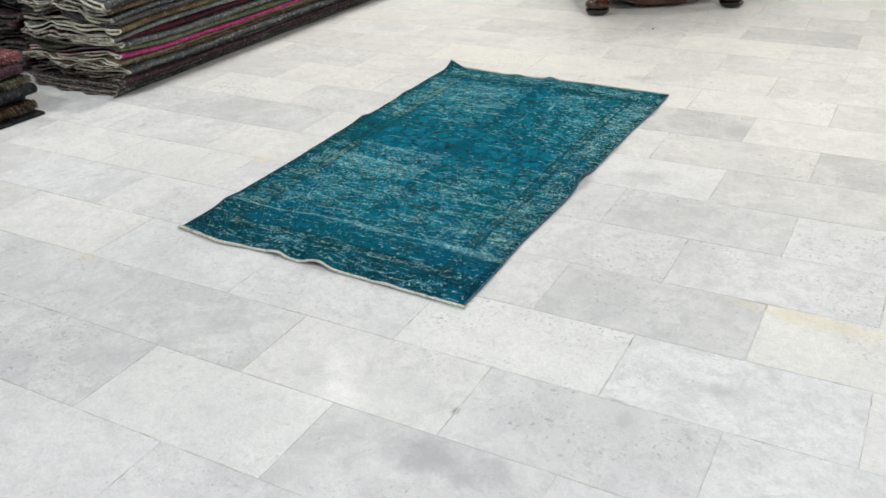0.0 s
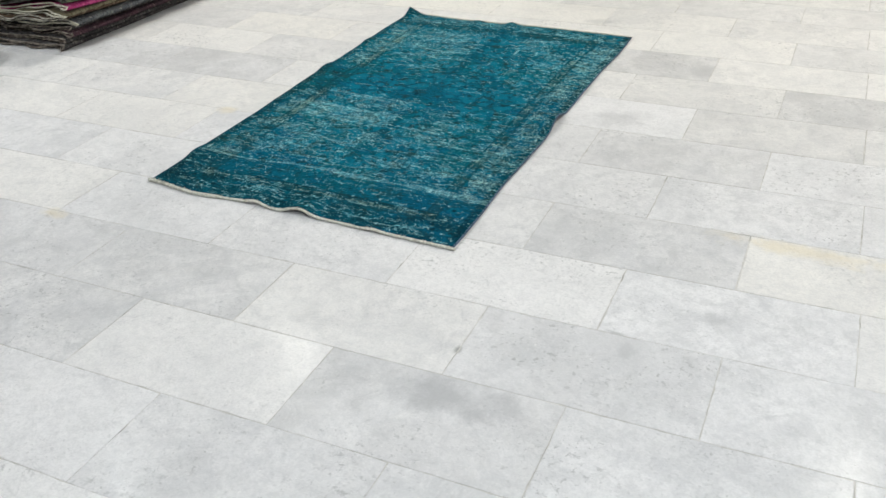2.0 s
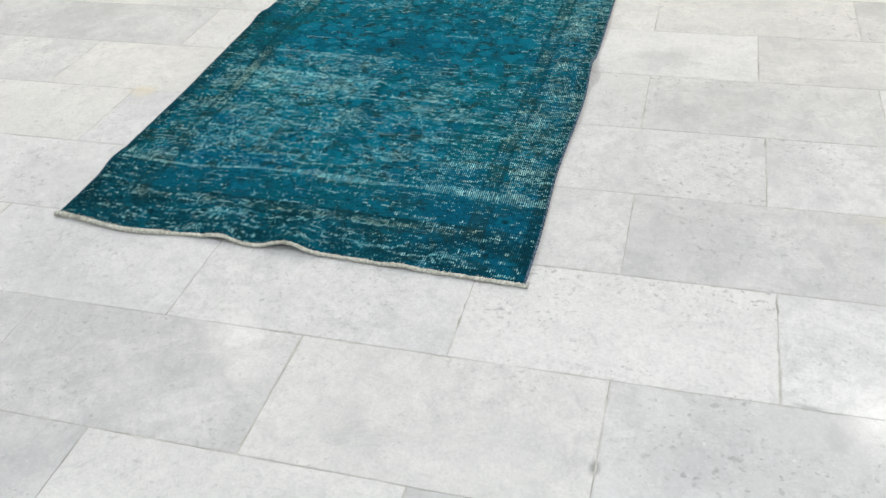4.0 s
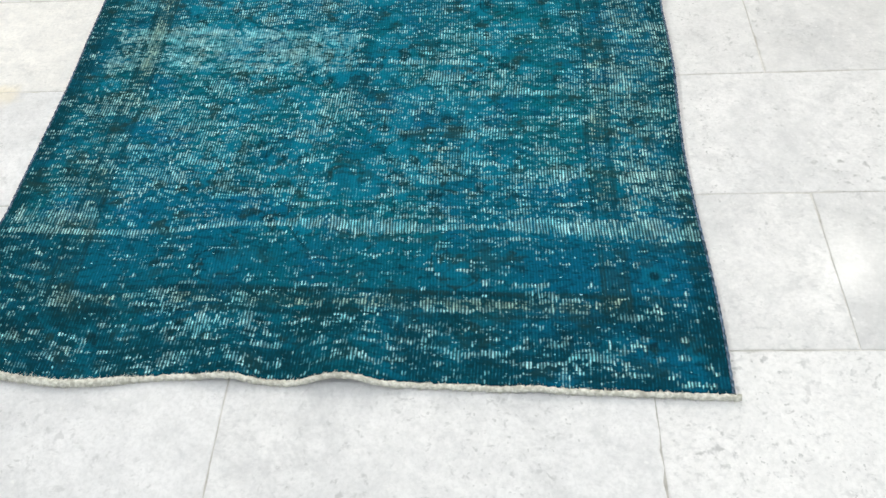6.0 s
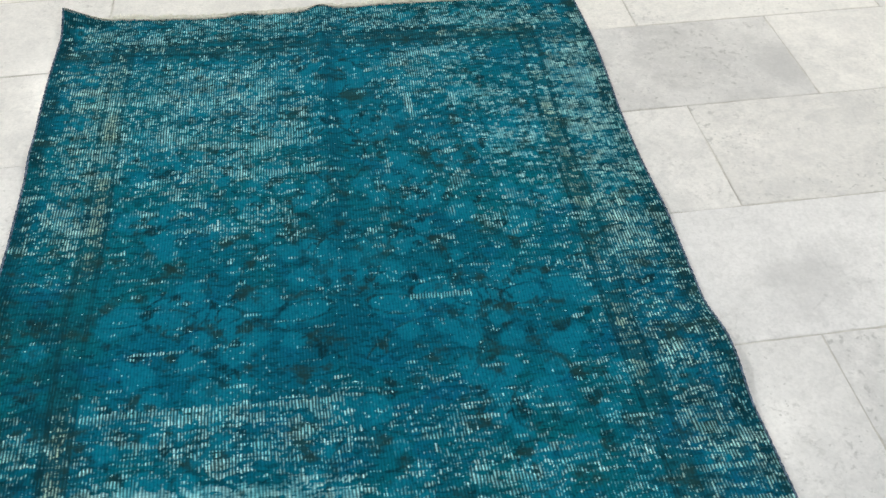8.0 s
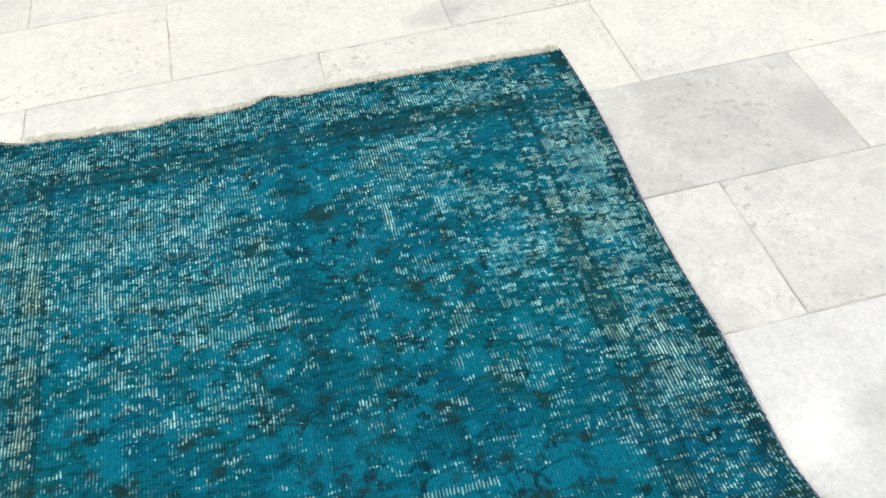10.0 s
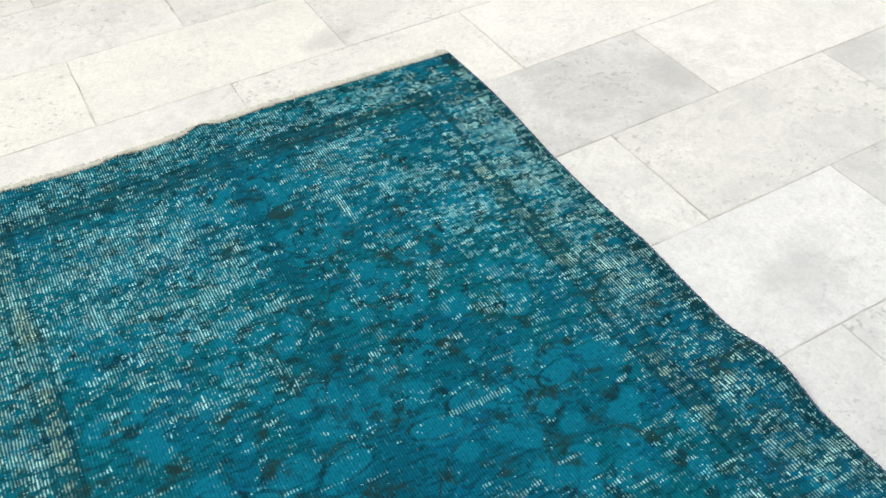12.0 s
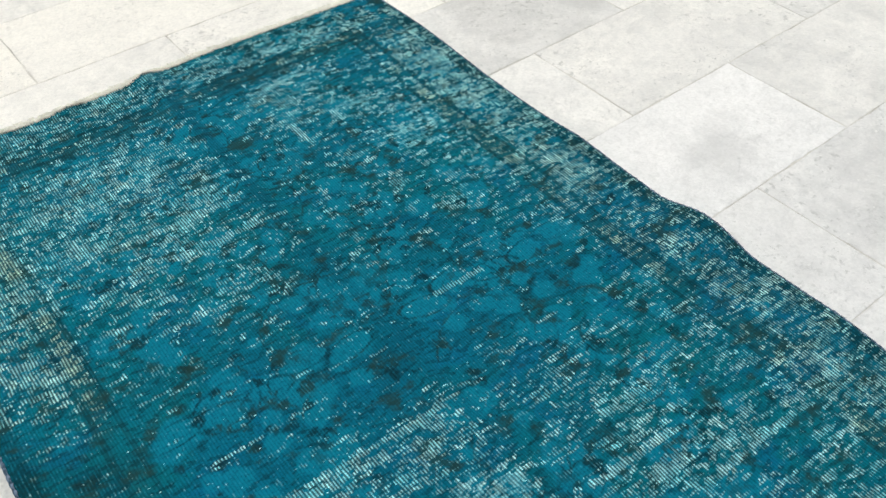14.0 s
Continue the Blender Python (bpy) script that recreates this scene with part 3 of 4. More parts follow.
            np.maximum(self.wear[i, j0:j1], much * rnd.uniform(0.75, 1.1), out=self.wear[i, j0:j1])

    def wear_down(self):
        rnd = random.Random(8)
        rub = self.rub
        rub(-0.1, 1.3, -0.1, 2.2, 0.11)
        rub(-0.1, 1.3, -0.1, 0.95, 0.035, 0.1)
        # the bleached oblong and the thin rows above it
        rub(0.06, 0.575, 0.69, 0.82, 0.38, 0.02)
        rub(0.16, 0.56, 0.70, 0.80, 0.35, 0.06)
        rub(0.05, 0.575, 0.82, 0.965, 0.16, 0.02)
        rub(0.20, 0.57, 0.87, 0.96, 0.12)
        # between the oblong and the scar
        rub(0.08, 0.58, 0.30, 0.67, 0.19, 0.12)
        rub(0.62, 1.02, 0.28, 0.74, 0.17, 0.12)
        rub(0.30, 0.58, 0.48, 0.66, 0.08, 0.08)
        rub(0.66, 1.00, 0.72, 0.95, 0.10)
        # side borders
        rub(1.055, 1.135, 0.27, 1.90, 0.27, 0.03)
        rub(1.135, 1.20, 0.27, 2.00, 0.22, 0.02)
        rub(0.98, 1.07, 0.45, 1.85, 0.12, 0.05)
        rub(0.04, 0.15, 1.30, 1.88, 0.16, 0.06)
        rub(0.04, 0.14, 0.27, 0.62, 0.12)
        # the far half
        rub(0.88, 1.15, 1.50, 1.895, 0.09, 0.14)
        rub(0.72, 0.90, 1.70, 1.89, 0.22, 0.06)
        rub(0.80, 1.00, 1.22, 1.72, 0.14, 0.14)
        rub(0.08, 0.56, 1.56, 1.88, 0.22, 0.10)
        rub(0.10, 0.46, 1.70, 1.88, 0.13, 0.10)
        rub(0.05, 0.54, 1.32, 1.62, 0.17, 0.12)
        rub(0.62, 0.80, 1.20, 1.88, 0.04)
        rub(0.16, 0.96, 1.00, 1.24, -0.06)
        rub(0.02, 0.14, 0.98, 1.20, -0.08)
        # ends
        rub(0.05, 1.12, 1.955, 2.07, 0.28, 0.01)
        rub(0.05, 1.12, 0.115, 0.155, 0.14, 0.01)
        rub(0.30, 1.05, 0.01, 0.10, 0.13)
        rub(0.55, 0.64, 0.30, 1.90, -0.05)
        for _ in range(26000):
            u, v = rnd.uniform(-0.02, RUG_W), rnd.uniform(0, RUG_L)
            i, j = min(max(int((u + 0.01) / KNOT), 0), self.nu), min(int(v / KNOT), self.nv)
            if rnd.random() > self.chance[i, j]:
                continue
            tall = rise(v, 1.05, 1.45)
            if v < 0.20:
                tall = 0.5
            wide = min(0.004 + rnd.expovariate(1 / (0.014 - 0.006 * tall)), 0.09)
            high = rnd.uniform(0.002, 0.0055) + tall * rnd.uniform(0.0, 0.007)
            self.run(u, round(v / 0.0044) * 0.0044, wide, high, rnd.uniform(0.30, 0.95), rnd)
        # rows rubbed bare from side to side
        for u, v, wide, high in ((0.35, 1.575, 0.20, 0.012), (0.38, 1.488, 0.17, 0.015), (0.44, 1.800, 0.12, 0.006), (0.23, 1.07, 0.09, 0.004), (0.37, 1.074, 0.06, 0.003),
                                 (0.63, 0.715, 0.16, 0.012), (0.80, 0.625, 0.16, 0.010), (0.16, 0.955, 0.40, 0.008), (0.735, 1.66, 0.012, 0.06), (0.69, 1.145, 0.10, 0.010)):
            self.run(u, v, wide, high, 1.0, rnd)
        # the scar across the near end
        u = 0.01
        while u < RUG_W - 0.02:
            at = 0.256 + 0.030 * rise(u, 0.05, 0.42) + 0.006 * math.sin(u * 17)
            high = 0.010 + 0.022 * hill(u, 0.62, 0.16) + 0.026 * rise(u, 0.82, 0.92) * rise(u, 1.14, 1.08) - 0.004 * hill(u, 0.76, 0.06)
            self.run(u, at, 0.012, 0.85 * high, rnd.uniform(0.40, 1.05), rnd)
            if u < 0.16:
                self.run(u, at + 0.020, 0.010, 0.035, rnd.uniform(0.3, 0.8), rnd)
            u += 0.006

    def draw(self):
        rnd = random.Random(77)
        # field: scrolls from stations on the middle line and from the sides
        for k in range(13):
            v = 0.20 + 0.137 * k + rnd.uniform(-0.02, 0.02)
            self.scroll(MID + rnd.uniform(0.0, 0.02), v, rnd.uniform(0.2, 1.2) * rnd.choice((1, -1)), rnd.choice((-7, -5, 5, 7, 9)), rnd.uniform(0.24, 0.42), rnd)
            self.scroll(MID + rnd.uniform(0.16, 0.30), v + 0.06, rnd.uniform(0, 6.28), rnd.choice((-12, -9, 9, 12)), rnd.uniform(0.16, 0.30), rnd)
        for k in range(80):
            u, v = rnd.uniform(MID, RUG_W - 0.18), rnd.uniform(0.18, RUG_L - 0.18)
            turn = rnd.uniform(0, 6.28)
            self.leaf(self.ink, u, v, turn, rnd.uniform(0.022, 0.045), 0.22, rnd.uniform(0.5, 1.0))
            self.leaf(self.ink, u, v, turn + 1.0, rnd.uniform(0.015, 0.03), 0.24, rnd.uniform(0.5, 0.9))
        # plain pale petals strung over the middle of the field
        for k in range(5):
            u, v = MID + 0.03 + 0.074 * k, 1.145 + 0.014 * math.sin(1.7 * k)
            turn = rnd.uniform(-0.4, 0.4)
            self.leaf(self.petal, u, v, turn, 0.088, 0.34)
            self.ring(self.ink, u + 0.044 * math.cos(turn), v + 0.044 * math.sin(turn), 0.046, 0.021, turn, 0.0018, 0.75)
            self.leaf(self.ink, u + 0.012, v + 0.024, rnd.uniform(0.6, 2.4), 0.026, 0.30, 0.9)
        for k in range(46):
            u, v = rnd.uniform(MID, RUG_W - 0.19), rnd.uniform(0.36, RUG_L - 0.2)
            turn = rnd.uniform(0, 6.28)
            self.leaf(self.petal, u, v, turn, rnd.uniform(0.04, 0.07), 0.42)
            self.leaf(self.ink, u, v, turn + 2.6, rnd.uniform(0.022, 0.034), 0.34, 0.95)
        # side borders: a rosette and two bent leaves, over and over
        k, v = 0, 0.20
        while v < RUG_L - 0.16:
            u = RUG_W - 0.085
            self.ring(self.ink, u, v, 0.030, 0.022, 0.5, 0.0020, 0.25)
            self.dot(self.ink, u, v, 0.009, 0.8)
            for q in range(6):
                self.leaf(self.petal, u, v, q * 1.047 + 0.3, 0.026, 0.28)
            for sign in (1, -1):
                self.leaf(self.ink, u + 0.01 * sign, v + 0.045, 1.57 + sign * 0.9, 0.044, 0.22, 0.8)
                self.leaf(self.ink, u, v - 0.036, -1.57 + sign * 0.8, 0.030, 0.24, 0.7)
            v += 0.148
        # end borders
        for base, up in ((0.066, 1), (RUG_L - 0.062, -1)):
            for k in range(5):
                u = MID + 0.06 + 0.122 * k
                self.ring(self.ink, u, base, 0.028, 0.020, 0.6, 0.0020, 0.25)
                self.dot(self.ink, u, base, 0.009, 0.9)
                for q in range(6):
                    self.leaf(self.petal, u, base, q * 1.047, 0.024, 0.28)
                self.leaf(self.ink, u + 0.045, base - 0.012, 0.9 * up, 0.036, 0.25, 0.8)
                self.leaf(self.ink, u + 0.055, base + 0.020, 2.4 * up, 0.032, 0.25, 0.8)
        return self


def overdyed_rug():
    thing = tagged(new("rug"), "worn over-dyed teal oriental rug lying flat on marble tiles", "rug")
    loom = Loom().draw()
    loom.wear_down()
    nu, nv, thick = loom.nu, loom.nv, 0.0055
    us, vs = np.linspace(0, RUG_W, nu + 1), np.linspace(0, RUG_L, nv + 1)
    top = [tuple(rug_place(float(u), float(v))) for u in us for v in vs]
    row = nv + 1
    index = np.arange((nu + 1) * row).reshape(nu + 1, row)
    faces = np.stack([index[:-1, :-1], index[1:, :-1], index[1:, 1:], index[:-1, 1:]], -1).reshape(-1, 4).tolist()
    rim = list(index[:, 0]) + list(index[-1, 1:]) + list(index[-2::-1, -1]) + list(index[0, -2:0:-1])
    low = len(top)
    verts = top + [(top[k][0], top[k][1], top[k][2] - thick) for k in rim]
    count = len(rim)
    faces += [(int(rim[(k + 1) % count]), int(rim[k]), low + k, low + (k + 1) % count) for k in range(count)]
    # the coarse underside
    base = len(verts)
    cu, cv = 65, 115
    for i in range(cu + 1):
        for j in range(cv + 1):
            p = rug_place(RUG_W * i / cu, RUG_L * j / cv)
            verts.append((p.x, p.y, p.z - thick))
    for i in range(cu):
        for j in range(cv):
            q = base + i * (cv + 1) + j
            faces.append((q, q + 1, q + cv + 2, q + cv + 1))
    me = bpy.data.meshes.new("woven_field")
    me.from_pydata(verts, [], faces)
    me.materials.append(overdyed)
    me.polygons.foreach_set("use_smooth", [True] * len(me.polygons))
    flat = np.zeros((len(verts), 2))
    flat[:low, 0], flat[:low, 1] = np.repeat(us, row), np.tile(vs, nu + 1)
    flat[low:low + count] = flat[rim]
    flat[base:] = [(RUG_W * i / cu, RUG_L * j / cv) for i in range(cu + 1) for j in range(cv + 1)]
    corners = np.zeros(len(me.loops), dtype=np.int32)
    me.loops.foreach_get("vertex_index", corners)
    me.uv_layers.new(name="rug").uv.foreach_set("vector", flat[corners].ravel())
    for name, drawn in (("ink", loom.ink), ("petal", loom.petal), ("wear", loom.wear), ("tread", np.clip(loom.chance, 0.0, 0.46))):
        values = np.zeros(len(verts))
        values[:low] = drawn.ravel()
        me.attributes.new(name, "FLOAT", "POINT").data.foreach_set("value", values)
    field = new("woven_field", me)
    field.parent = thing
    tagged(field, "worn teal pile with pale warps showing")

    # the cream cotton binding of the near end, lumpy and rolled
    bm = bmesh.new()
    rnd = random.Random(4)
    pts, radii = [], []
    for k in range(401):
        u = -0.006 + (RUG_W + 0.018) * k / 400
        p = rug_place(min(max(u, 0), RUG_W), 0.0)
        p.x += u - min(max(u, 0), RUG_W)
        p += Vector((0, -0.006 + 0.0012 * rnd.uniform(-1, 1), -0.0022 + 0.0006 * rnd.uniform(-1, 1)))
        pts.append(p)
        radii.append(0.0044 + 0.0014 * noise.noise(Vector((k * 0.09, 0, 0))) + 0.0006 * rnd.uniform(-1, 1) + (0.0016 if u < 0.30 else 0))
        p.z = max(p.z, radii[-1] - 0.0005)
    tube(bm, pts, radii, 9)
    part("end_binding", bm, binding_yarn, thing, "cream cotton rolled end binding", smooth=True)

    # fuzz and broken ends on the binding, thickest at one corner
    bm = bmesh.new()
    for k in range(2600):
        p = pts[rnd.randrange(400)] if k < 1500 else pts[int(110 * rnd.random() ** 1.6)]
        corner = k >= 1500
        turn = rnd.uniform(-0.3, 3.4)
        out = Vector((0, -math.cos(turn), abs(math.sin(turn))))
        root = p + out * 0.0035 + Vector((rnd.uniform(-0.002, 0.002), 0, 0))
        size, wide = rnd.uniform(0.003, 0.007) * (1.7 if corner else 1.0), rnd.uniform(0.0004, 0.0008)
        tip = root + (out + Vector((rnd.uniform(-0.9, 0.9), rnd.uniform(-0.4, 0.4), rnd.uniform(-0.5, 0.2)))) * size * 0.7
        tip.z, root.z = max(tip.z, 0.0008), max(root.z, 0.0008)
        q = [bm.verts.new(root + Vector((-wide, 0, 0))), bm.verts.new(root + Vector((wide, 0, 0))), bm.verts.new(root + Vector((0, 0, 2 * wide)))]
        t = bm.verts.new(tip)
        for m in range(3):
            bm.faces.new((q[m], q[(m + 1) % 3], t))
    tagged(part("loose_threads", bm, binding_yarn, thing, "frayed cream cotton fuzz"), kind="stuff")

    # the frayed cream fringe of the far end
    bm = bmesh.new()
    for k in range(1500):
        u = RUG_W * (k + rnd.random()) / 1500
        root = rug_place(u, RUG_L - rnd.uniform(0.001, 0.009)) + Vector((0, 0, 0.0004))
        size, lean, wide = rnd.uniform(0.012, 0.030), rnd.uniform(-0.009, 0.009), rnd.uniform(0.0008, 0.0018)
        if u < 0.10:
            size *= 0.4
        drop = max(root.z - 0.002, 0) * 0.8
        cross = []
        for f in (0.0, 0.5, 1.0):
            c = root + Vector((lean * f * f, size * f, -drop * f + 0.002 * math.sin(math.pi * f)))
            w = wide * (1 - 0.5 * f)
            cross.append([bm.verts.new(c + Vector((-w, 0, 0))), bm.verts.new(c + Vector((w, 0, 0))), bm.verts.new(c + Vector((0, 0, 2 * w)))])
        for a, b in zip(cross, cross[1:]):
            for q in range(3):
                bm.faces.new((a[q], a[(q + 1) % 3], b[(q + 1) % 3], b[q]))
    tagged(part("fringe", bm, fringe_yarn, thing, "short frayed cream cotton fringe"), kind="stuff")

    # the woven cream web that the fringe hangs from
    bm = bmesh.new()
    pts, radii = [], []
    for k in range(240):
        u = 0.06 + (RUG_W - 0.06) * k / 239
        p = rug_place(u, RUG_L) + Vector((0, 0.003, -0.003))
        p.z = max(p.z, 0.003)
        pts.append(p)
        radii.append(0.0036 + 0.0012 * noise.noise(Vector((k * 0.2, 0, 9))) + 0.0005 * rnd.uniform(-1, 1))
    tube(bm, pts, radii, 7)
    part("end_web", bm, fringe_yarn, thing, "cream woven end web", smooth=True)

    # overcast cords along both long sides
    for u, shift in ((0.0, -0.0015), (RUG_W, 0.0015)):
        bm = bmesh.new()
        pts, radii = [], []
        for k in range(420):
            p = rug_place(u, RUG_L * k / 419) + Vector((shift, 0, -0.0028))
            pts.append(p)
            radii.append(0.0034 + 0.0005 * math.sin(k * 2.1) + 0.0003 * rnd.uniform(-1, 1))
        tube(bm, pts, radii, 7)
        part("selvage", bm, selvage_yarn, thing, "dark blue overcast side cord", smooth=True)


overdyed_rug()

# ---- the piles of folded rugs ----
WOOLS = [folded_material("wool_" + name, a, b, c) for name, a, b, c in (
    ("charcoal", (0.050, 0.047, 0.048), (0.095, 0.090, 0.090), (0.24, 0.23, 0.21)),
    ("plum", (0.045, 0.029, 0.035), (0.085, 0.044, 0.058), (0.168, 0.126, 0.126)),
    ("slate", (0.085, 0.090, 0.100), (0.160, 0.168, 0.172), (0.40, 0.40, 0.36)),
    ("brown", (0.085, 0.058, 0.042), (0.155, 0.110, 0.075), (0.30, 0.25, 0.17)),
    ("beige", (0.19, 0.17, 0.11), (0.25, 0.22, 0.15), (0.12, 0.10, 0.07)),
    ("pink", (0.42, 0.050, 0.18), (0.48, 0.070, 0.22), (0.50, 0.15, 0.28)),
    ("green", (0.115, 0.135, 0.085), (0.160, 0.180, 0.115), (0.22, 0.23, 0.16)),
    ("grey", (0.143, 0.15, 0.15), (0.208, 0.215, 0.208), (0.364, 0.364, 0.338)),
    ("wine", (0.056, 0.016, 0.026), (0.102, 0.027, 0.041), (0.140, 0.056, 0.070)),
    ("ochre", (0.110, 0.080, 0.048), (0.21, 0.155, 0.090), (0.30, 0.25, 0.18)),
    # charcoal, ochre and green again, darkened for the shade between the piles
    ("shaded_charcoal", (0.018, 0.019, 0.021), (0.034, 0.036, 0.040), (0.07, 0.07, 0.07)),
    ("shaded_ochre", (0.045, 0.028, 0.016), (0.085, 0.055, 0.030), (0.13, 0.10, 0.07)),
    ("moss", (0.028, 0.038, 0.026), (0.050, 0.062, 0.042), (0.09, 0.09, 0.07)),
    ("rose", (0.14, 0.045, 0.055), (0.22, 0.09, 0.09), (0.34, 0.22, 0.20)),
)]
WOOL = dict(zip(("charcoal", "plum", "slate", "brown", "beige", "pink", "green", "grey", "wine", "ochre", "shaded_charcoal", "shaded_ochre", "moss", "rose"), WOOLS))


def folded_rug(seed, wool, x_fold, x_back, y_front, y_back, z_low, z_high, label, group, edge, folds=1, sag=0.010, fold_right=True):
    """A rug folded over on itself: layers joined by round folds, wavy at the front end, with a cotton edge on each layer there."""
    rnd = random.Random(seed)
    thing = tagged(new("folded_rug"), label, "folded rug", group)
    sheets = folds + 1
    pitch = (z_high - z_low) / sheets
    thick = pitch * 0.66
    # the mid-line of the cross-section, from the bottom sheet's open edge to the top one
    line, run = [], abs(x_fold - x_back)
    way = 1 if x_fold > x_back else -1
    for s in range(sheets):
        z = z_low + pitch * (s + 0.5)
        steps = 22
        xs = [k / steps for k in range(steps + 1)]
        if s % 2:
            xs.reverse()
        r = pitch / 2
        for f in xs:
            line.append((x_back + way * (0.01 + f * (run - r - 0.01 - thick / 2)), z, f))
        if s < sheets - 1:
            turn = way if s % 2 == 0 else -way
            ex = line[-1][0]
            for k in range(1, 5):
                a = -math.pi / 2 + math.pi * k / 5
                line.append((ex + turn * r * math.cos(a) * 1.15, z + r + r * math.sin(a), 1.0 if turn == way else 0.0))
    ph = [rnd.uniform(0, 6.28) for _ in range(5)]
    amp = [sag * rnd.uniform(0.3, 1.0) for _ in range(3)]

    def bend(x, y, z, f, k):
        near = max(0.0, 1 - (y - y_front) / 0.35) ** 1.5
        wave = sag * (3.6 * noise.noise(Vector((x * 3.8, z * 7.0, 3.0))) + 1.3 * noise.noise(Vector((x * 9.0, z * 12.0, 7.0)))) + 0.45 * (amp[0] * math.sin(x * 13 + ph[0]) + amp[1] * math.sin(x * 24 + ph[1] + k * 0.02))
        keep = min(1.0, (z - 0.012) / 0.05)
        end_lag = 0.016 * math.sin(x * 7 + ph[2]) + 0.009 * math.sin(x * 31 + ph[3])
        return Vector((x + 0.006 * math.sin(y * 3.1 + ph[4]) + 0.003 * math.sin(y * 11 + ph[2]),
                       y + (end_lag + 0.010 * math.sin(k * 0.9 + ph[1])) * (1 if y < y_front + 0.02 else 0),
                       max(z + (wave * near + 0.0025 * math.sin(y * 5 + ph[3] + f * 3)) * max(keep, 0), thick / 2 + 0.001)))

    ys = [y_front + (y_back - y_front) * (k / 30) ** 1.6 for k in range(31)]
    bm = bmesh.new()
    outer, inner_side = [], []
    for k, (x, z, f) in enumerate(line):
        a, b = line[max(k - 1, 0)], line[min(k + 1, len(line) - 1)]
        dx, dz = b[0] - a[0], b[1] - a[1]
        d = math.hypot(dx, dz) or 1.0
        nx, nz = -dz / d * thick / 2, dx / d * thick / 2
        outer.append([bm.verts.new(bend(x, y, z, f, k) + Vector((nx, 0, nz))) for y in ys])
        inner_side.append([bm.verts.new(bend(x, y, z, f, k) - Vector((nx, 0, nz))) for y in ys])
    for k in range(len(line) - 1):
        for j in range(len(ys) - 1):
            bm.faces.new((outer[k][j], outer[k + 1][j], outer[k + 1][j + 1], outer[k][j + 1]))
            bm.faces.new((inner_side[k][j + 1], inner_side[k + 1][j + 1], inner_side[k + 1][j], inner_side[k][j]))
        bm.faces.new((inner_side[k][0], inner_side[k + 1][0], outer[k + 1][0], outer[k][0]))
        bm.faces.new((outer[k][-1], outer[k + 1][-1], inner_side[k + 1][-1], inner_side[k][-1]))
    for k in (0, len(line) - 1):
        for j in range(len(ys) - 1):
            bm.faces.new((outer[k][j], outer[k][j + 1], inner_side[k][j + 1], inner_side[k][j]))
    bmesh.ops.recalc_face_normals(bm, faces=bm.faces)
    part("wool_sheet", bm, wool, thing, smooth=True)
    # the cotton end edge, a lumpy cord that follows the fold
    bm = bmesh.new()
    pts, radii = [], []
    for k, (x, z, f) in enumerate(line):
        p = bend(x, y_front, z, f, k)
        pts.append(p + Vector((0, -0.004 + 0.003 * rnd.uniform(-1, 1), 0.001 * rnd.uniform(-1, 1))))
        radii.append(max(0.0035, thick * rnd.uniform(0.42, 0.66)))
        pts[-1].z = max(pts[-1].z, radii[-1])
    rings = []
    for k, p in enumerate(pts):
        a, b = pts[max(k - 1, 0)], pts[min(k + 1, len(pts) - 1)]
        ahead = (b - a).normalized()
        out = Vector((0, -1, 0))
        up = out.cross(ahead).normalized()
        rings.append([bm.verts.new(p + radii[k] * (math.cos(2 * math.pi * s / 6) * out + math.sin(2 * math.pi * s / 6) * up)) for s in range(6)])
    for low, high in zip(rings, rings[1:]):
        for s in range(6):
            bm.faces.new((low[s], low[(s + 1) % 6], high[(s + 1) % 6], high[s]))
    bm.faces.new(rings[0])
    bm.faces.new(rings[-1][::-1])
    bmesh.ops.recalc_face_normals(bm, faces=bm.faces)
    part("end_edge", bm, edge, thing, "frayed pale cotton end edge", smooth=True)
    # short loose threads of the end
    bm = bmesh.new()
    for _ in range(150):
        k = rnd.randrange(len(pts) - 1)
        p = pts[k].lerp(pts[k + 1], rnd.random()) + Vector((0, -0.003, rnd.uniform(-0.4, 0.4) * thick))
        size, wide = rnd.uniform(0.006, 0.018), rnd.uniform(0.0007, 0.0014)
        tip = p + Vector((rnd.uniform(-0.006, 0.006), -size * 0.8, -size * rnd.uniform(0.0, 0.7)))
        tip.z = max(tip.z, 0.001)
        q = [bm.verts.new(p + Vector((-wide, 0, 0))), bm.verts.new(p + Vector((wide, 0, 0))), bm.verts.new(p + Vector((0, 0, 2 * wide)))]
        t = bm.verts.new(tip)
        for s in range(3):
            bm.faces.new((q[s], q[(s + 1) % 3], t))
    tagged(part("loose_threads", bm, edge, thing, "loose frayed cotton threads"), kind="stuff")
    return thing


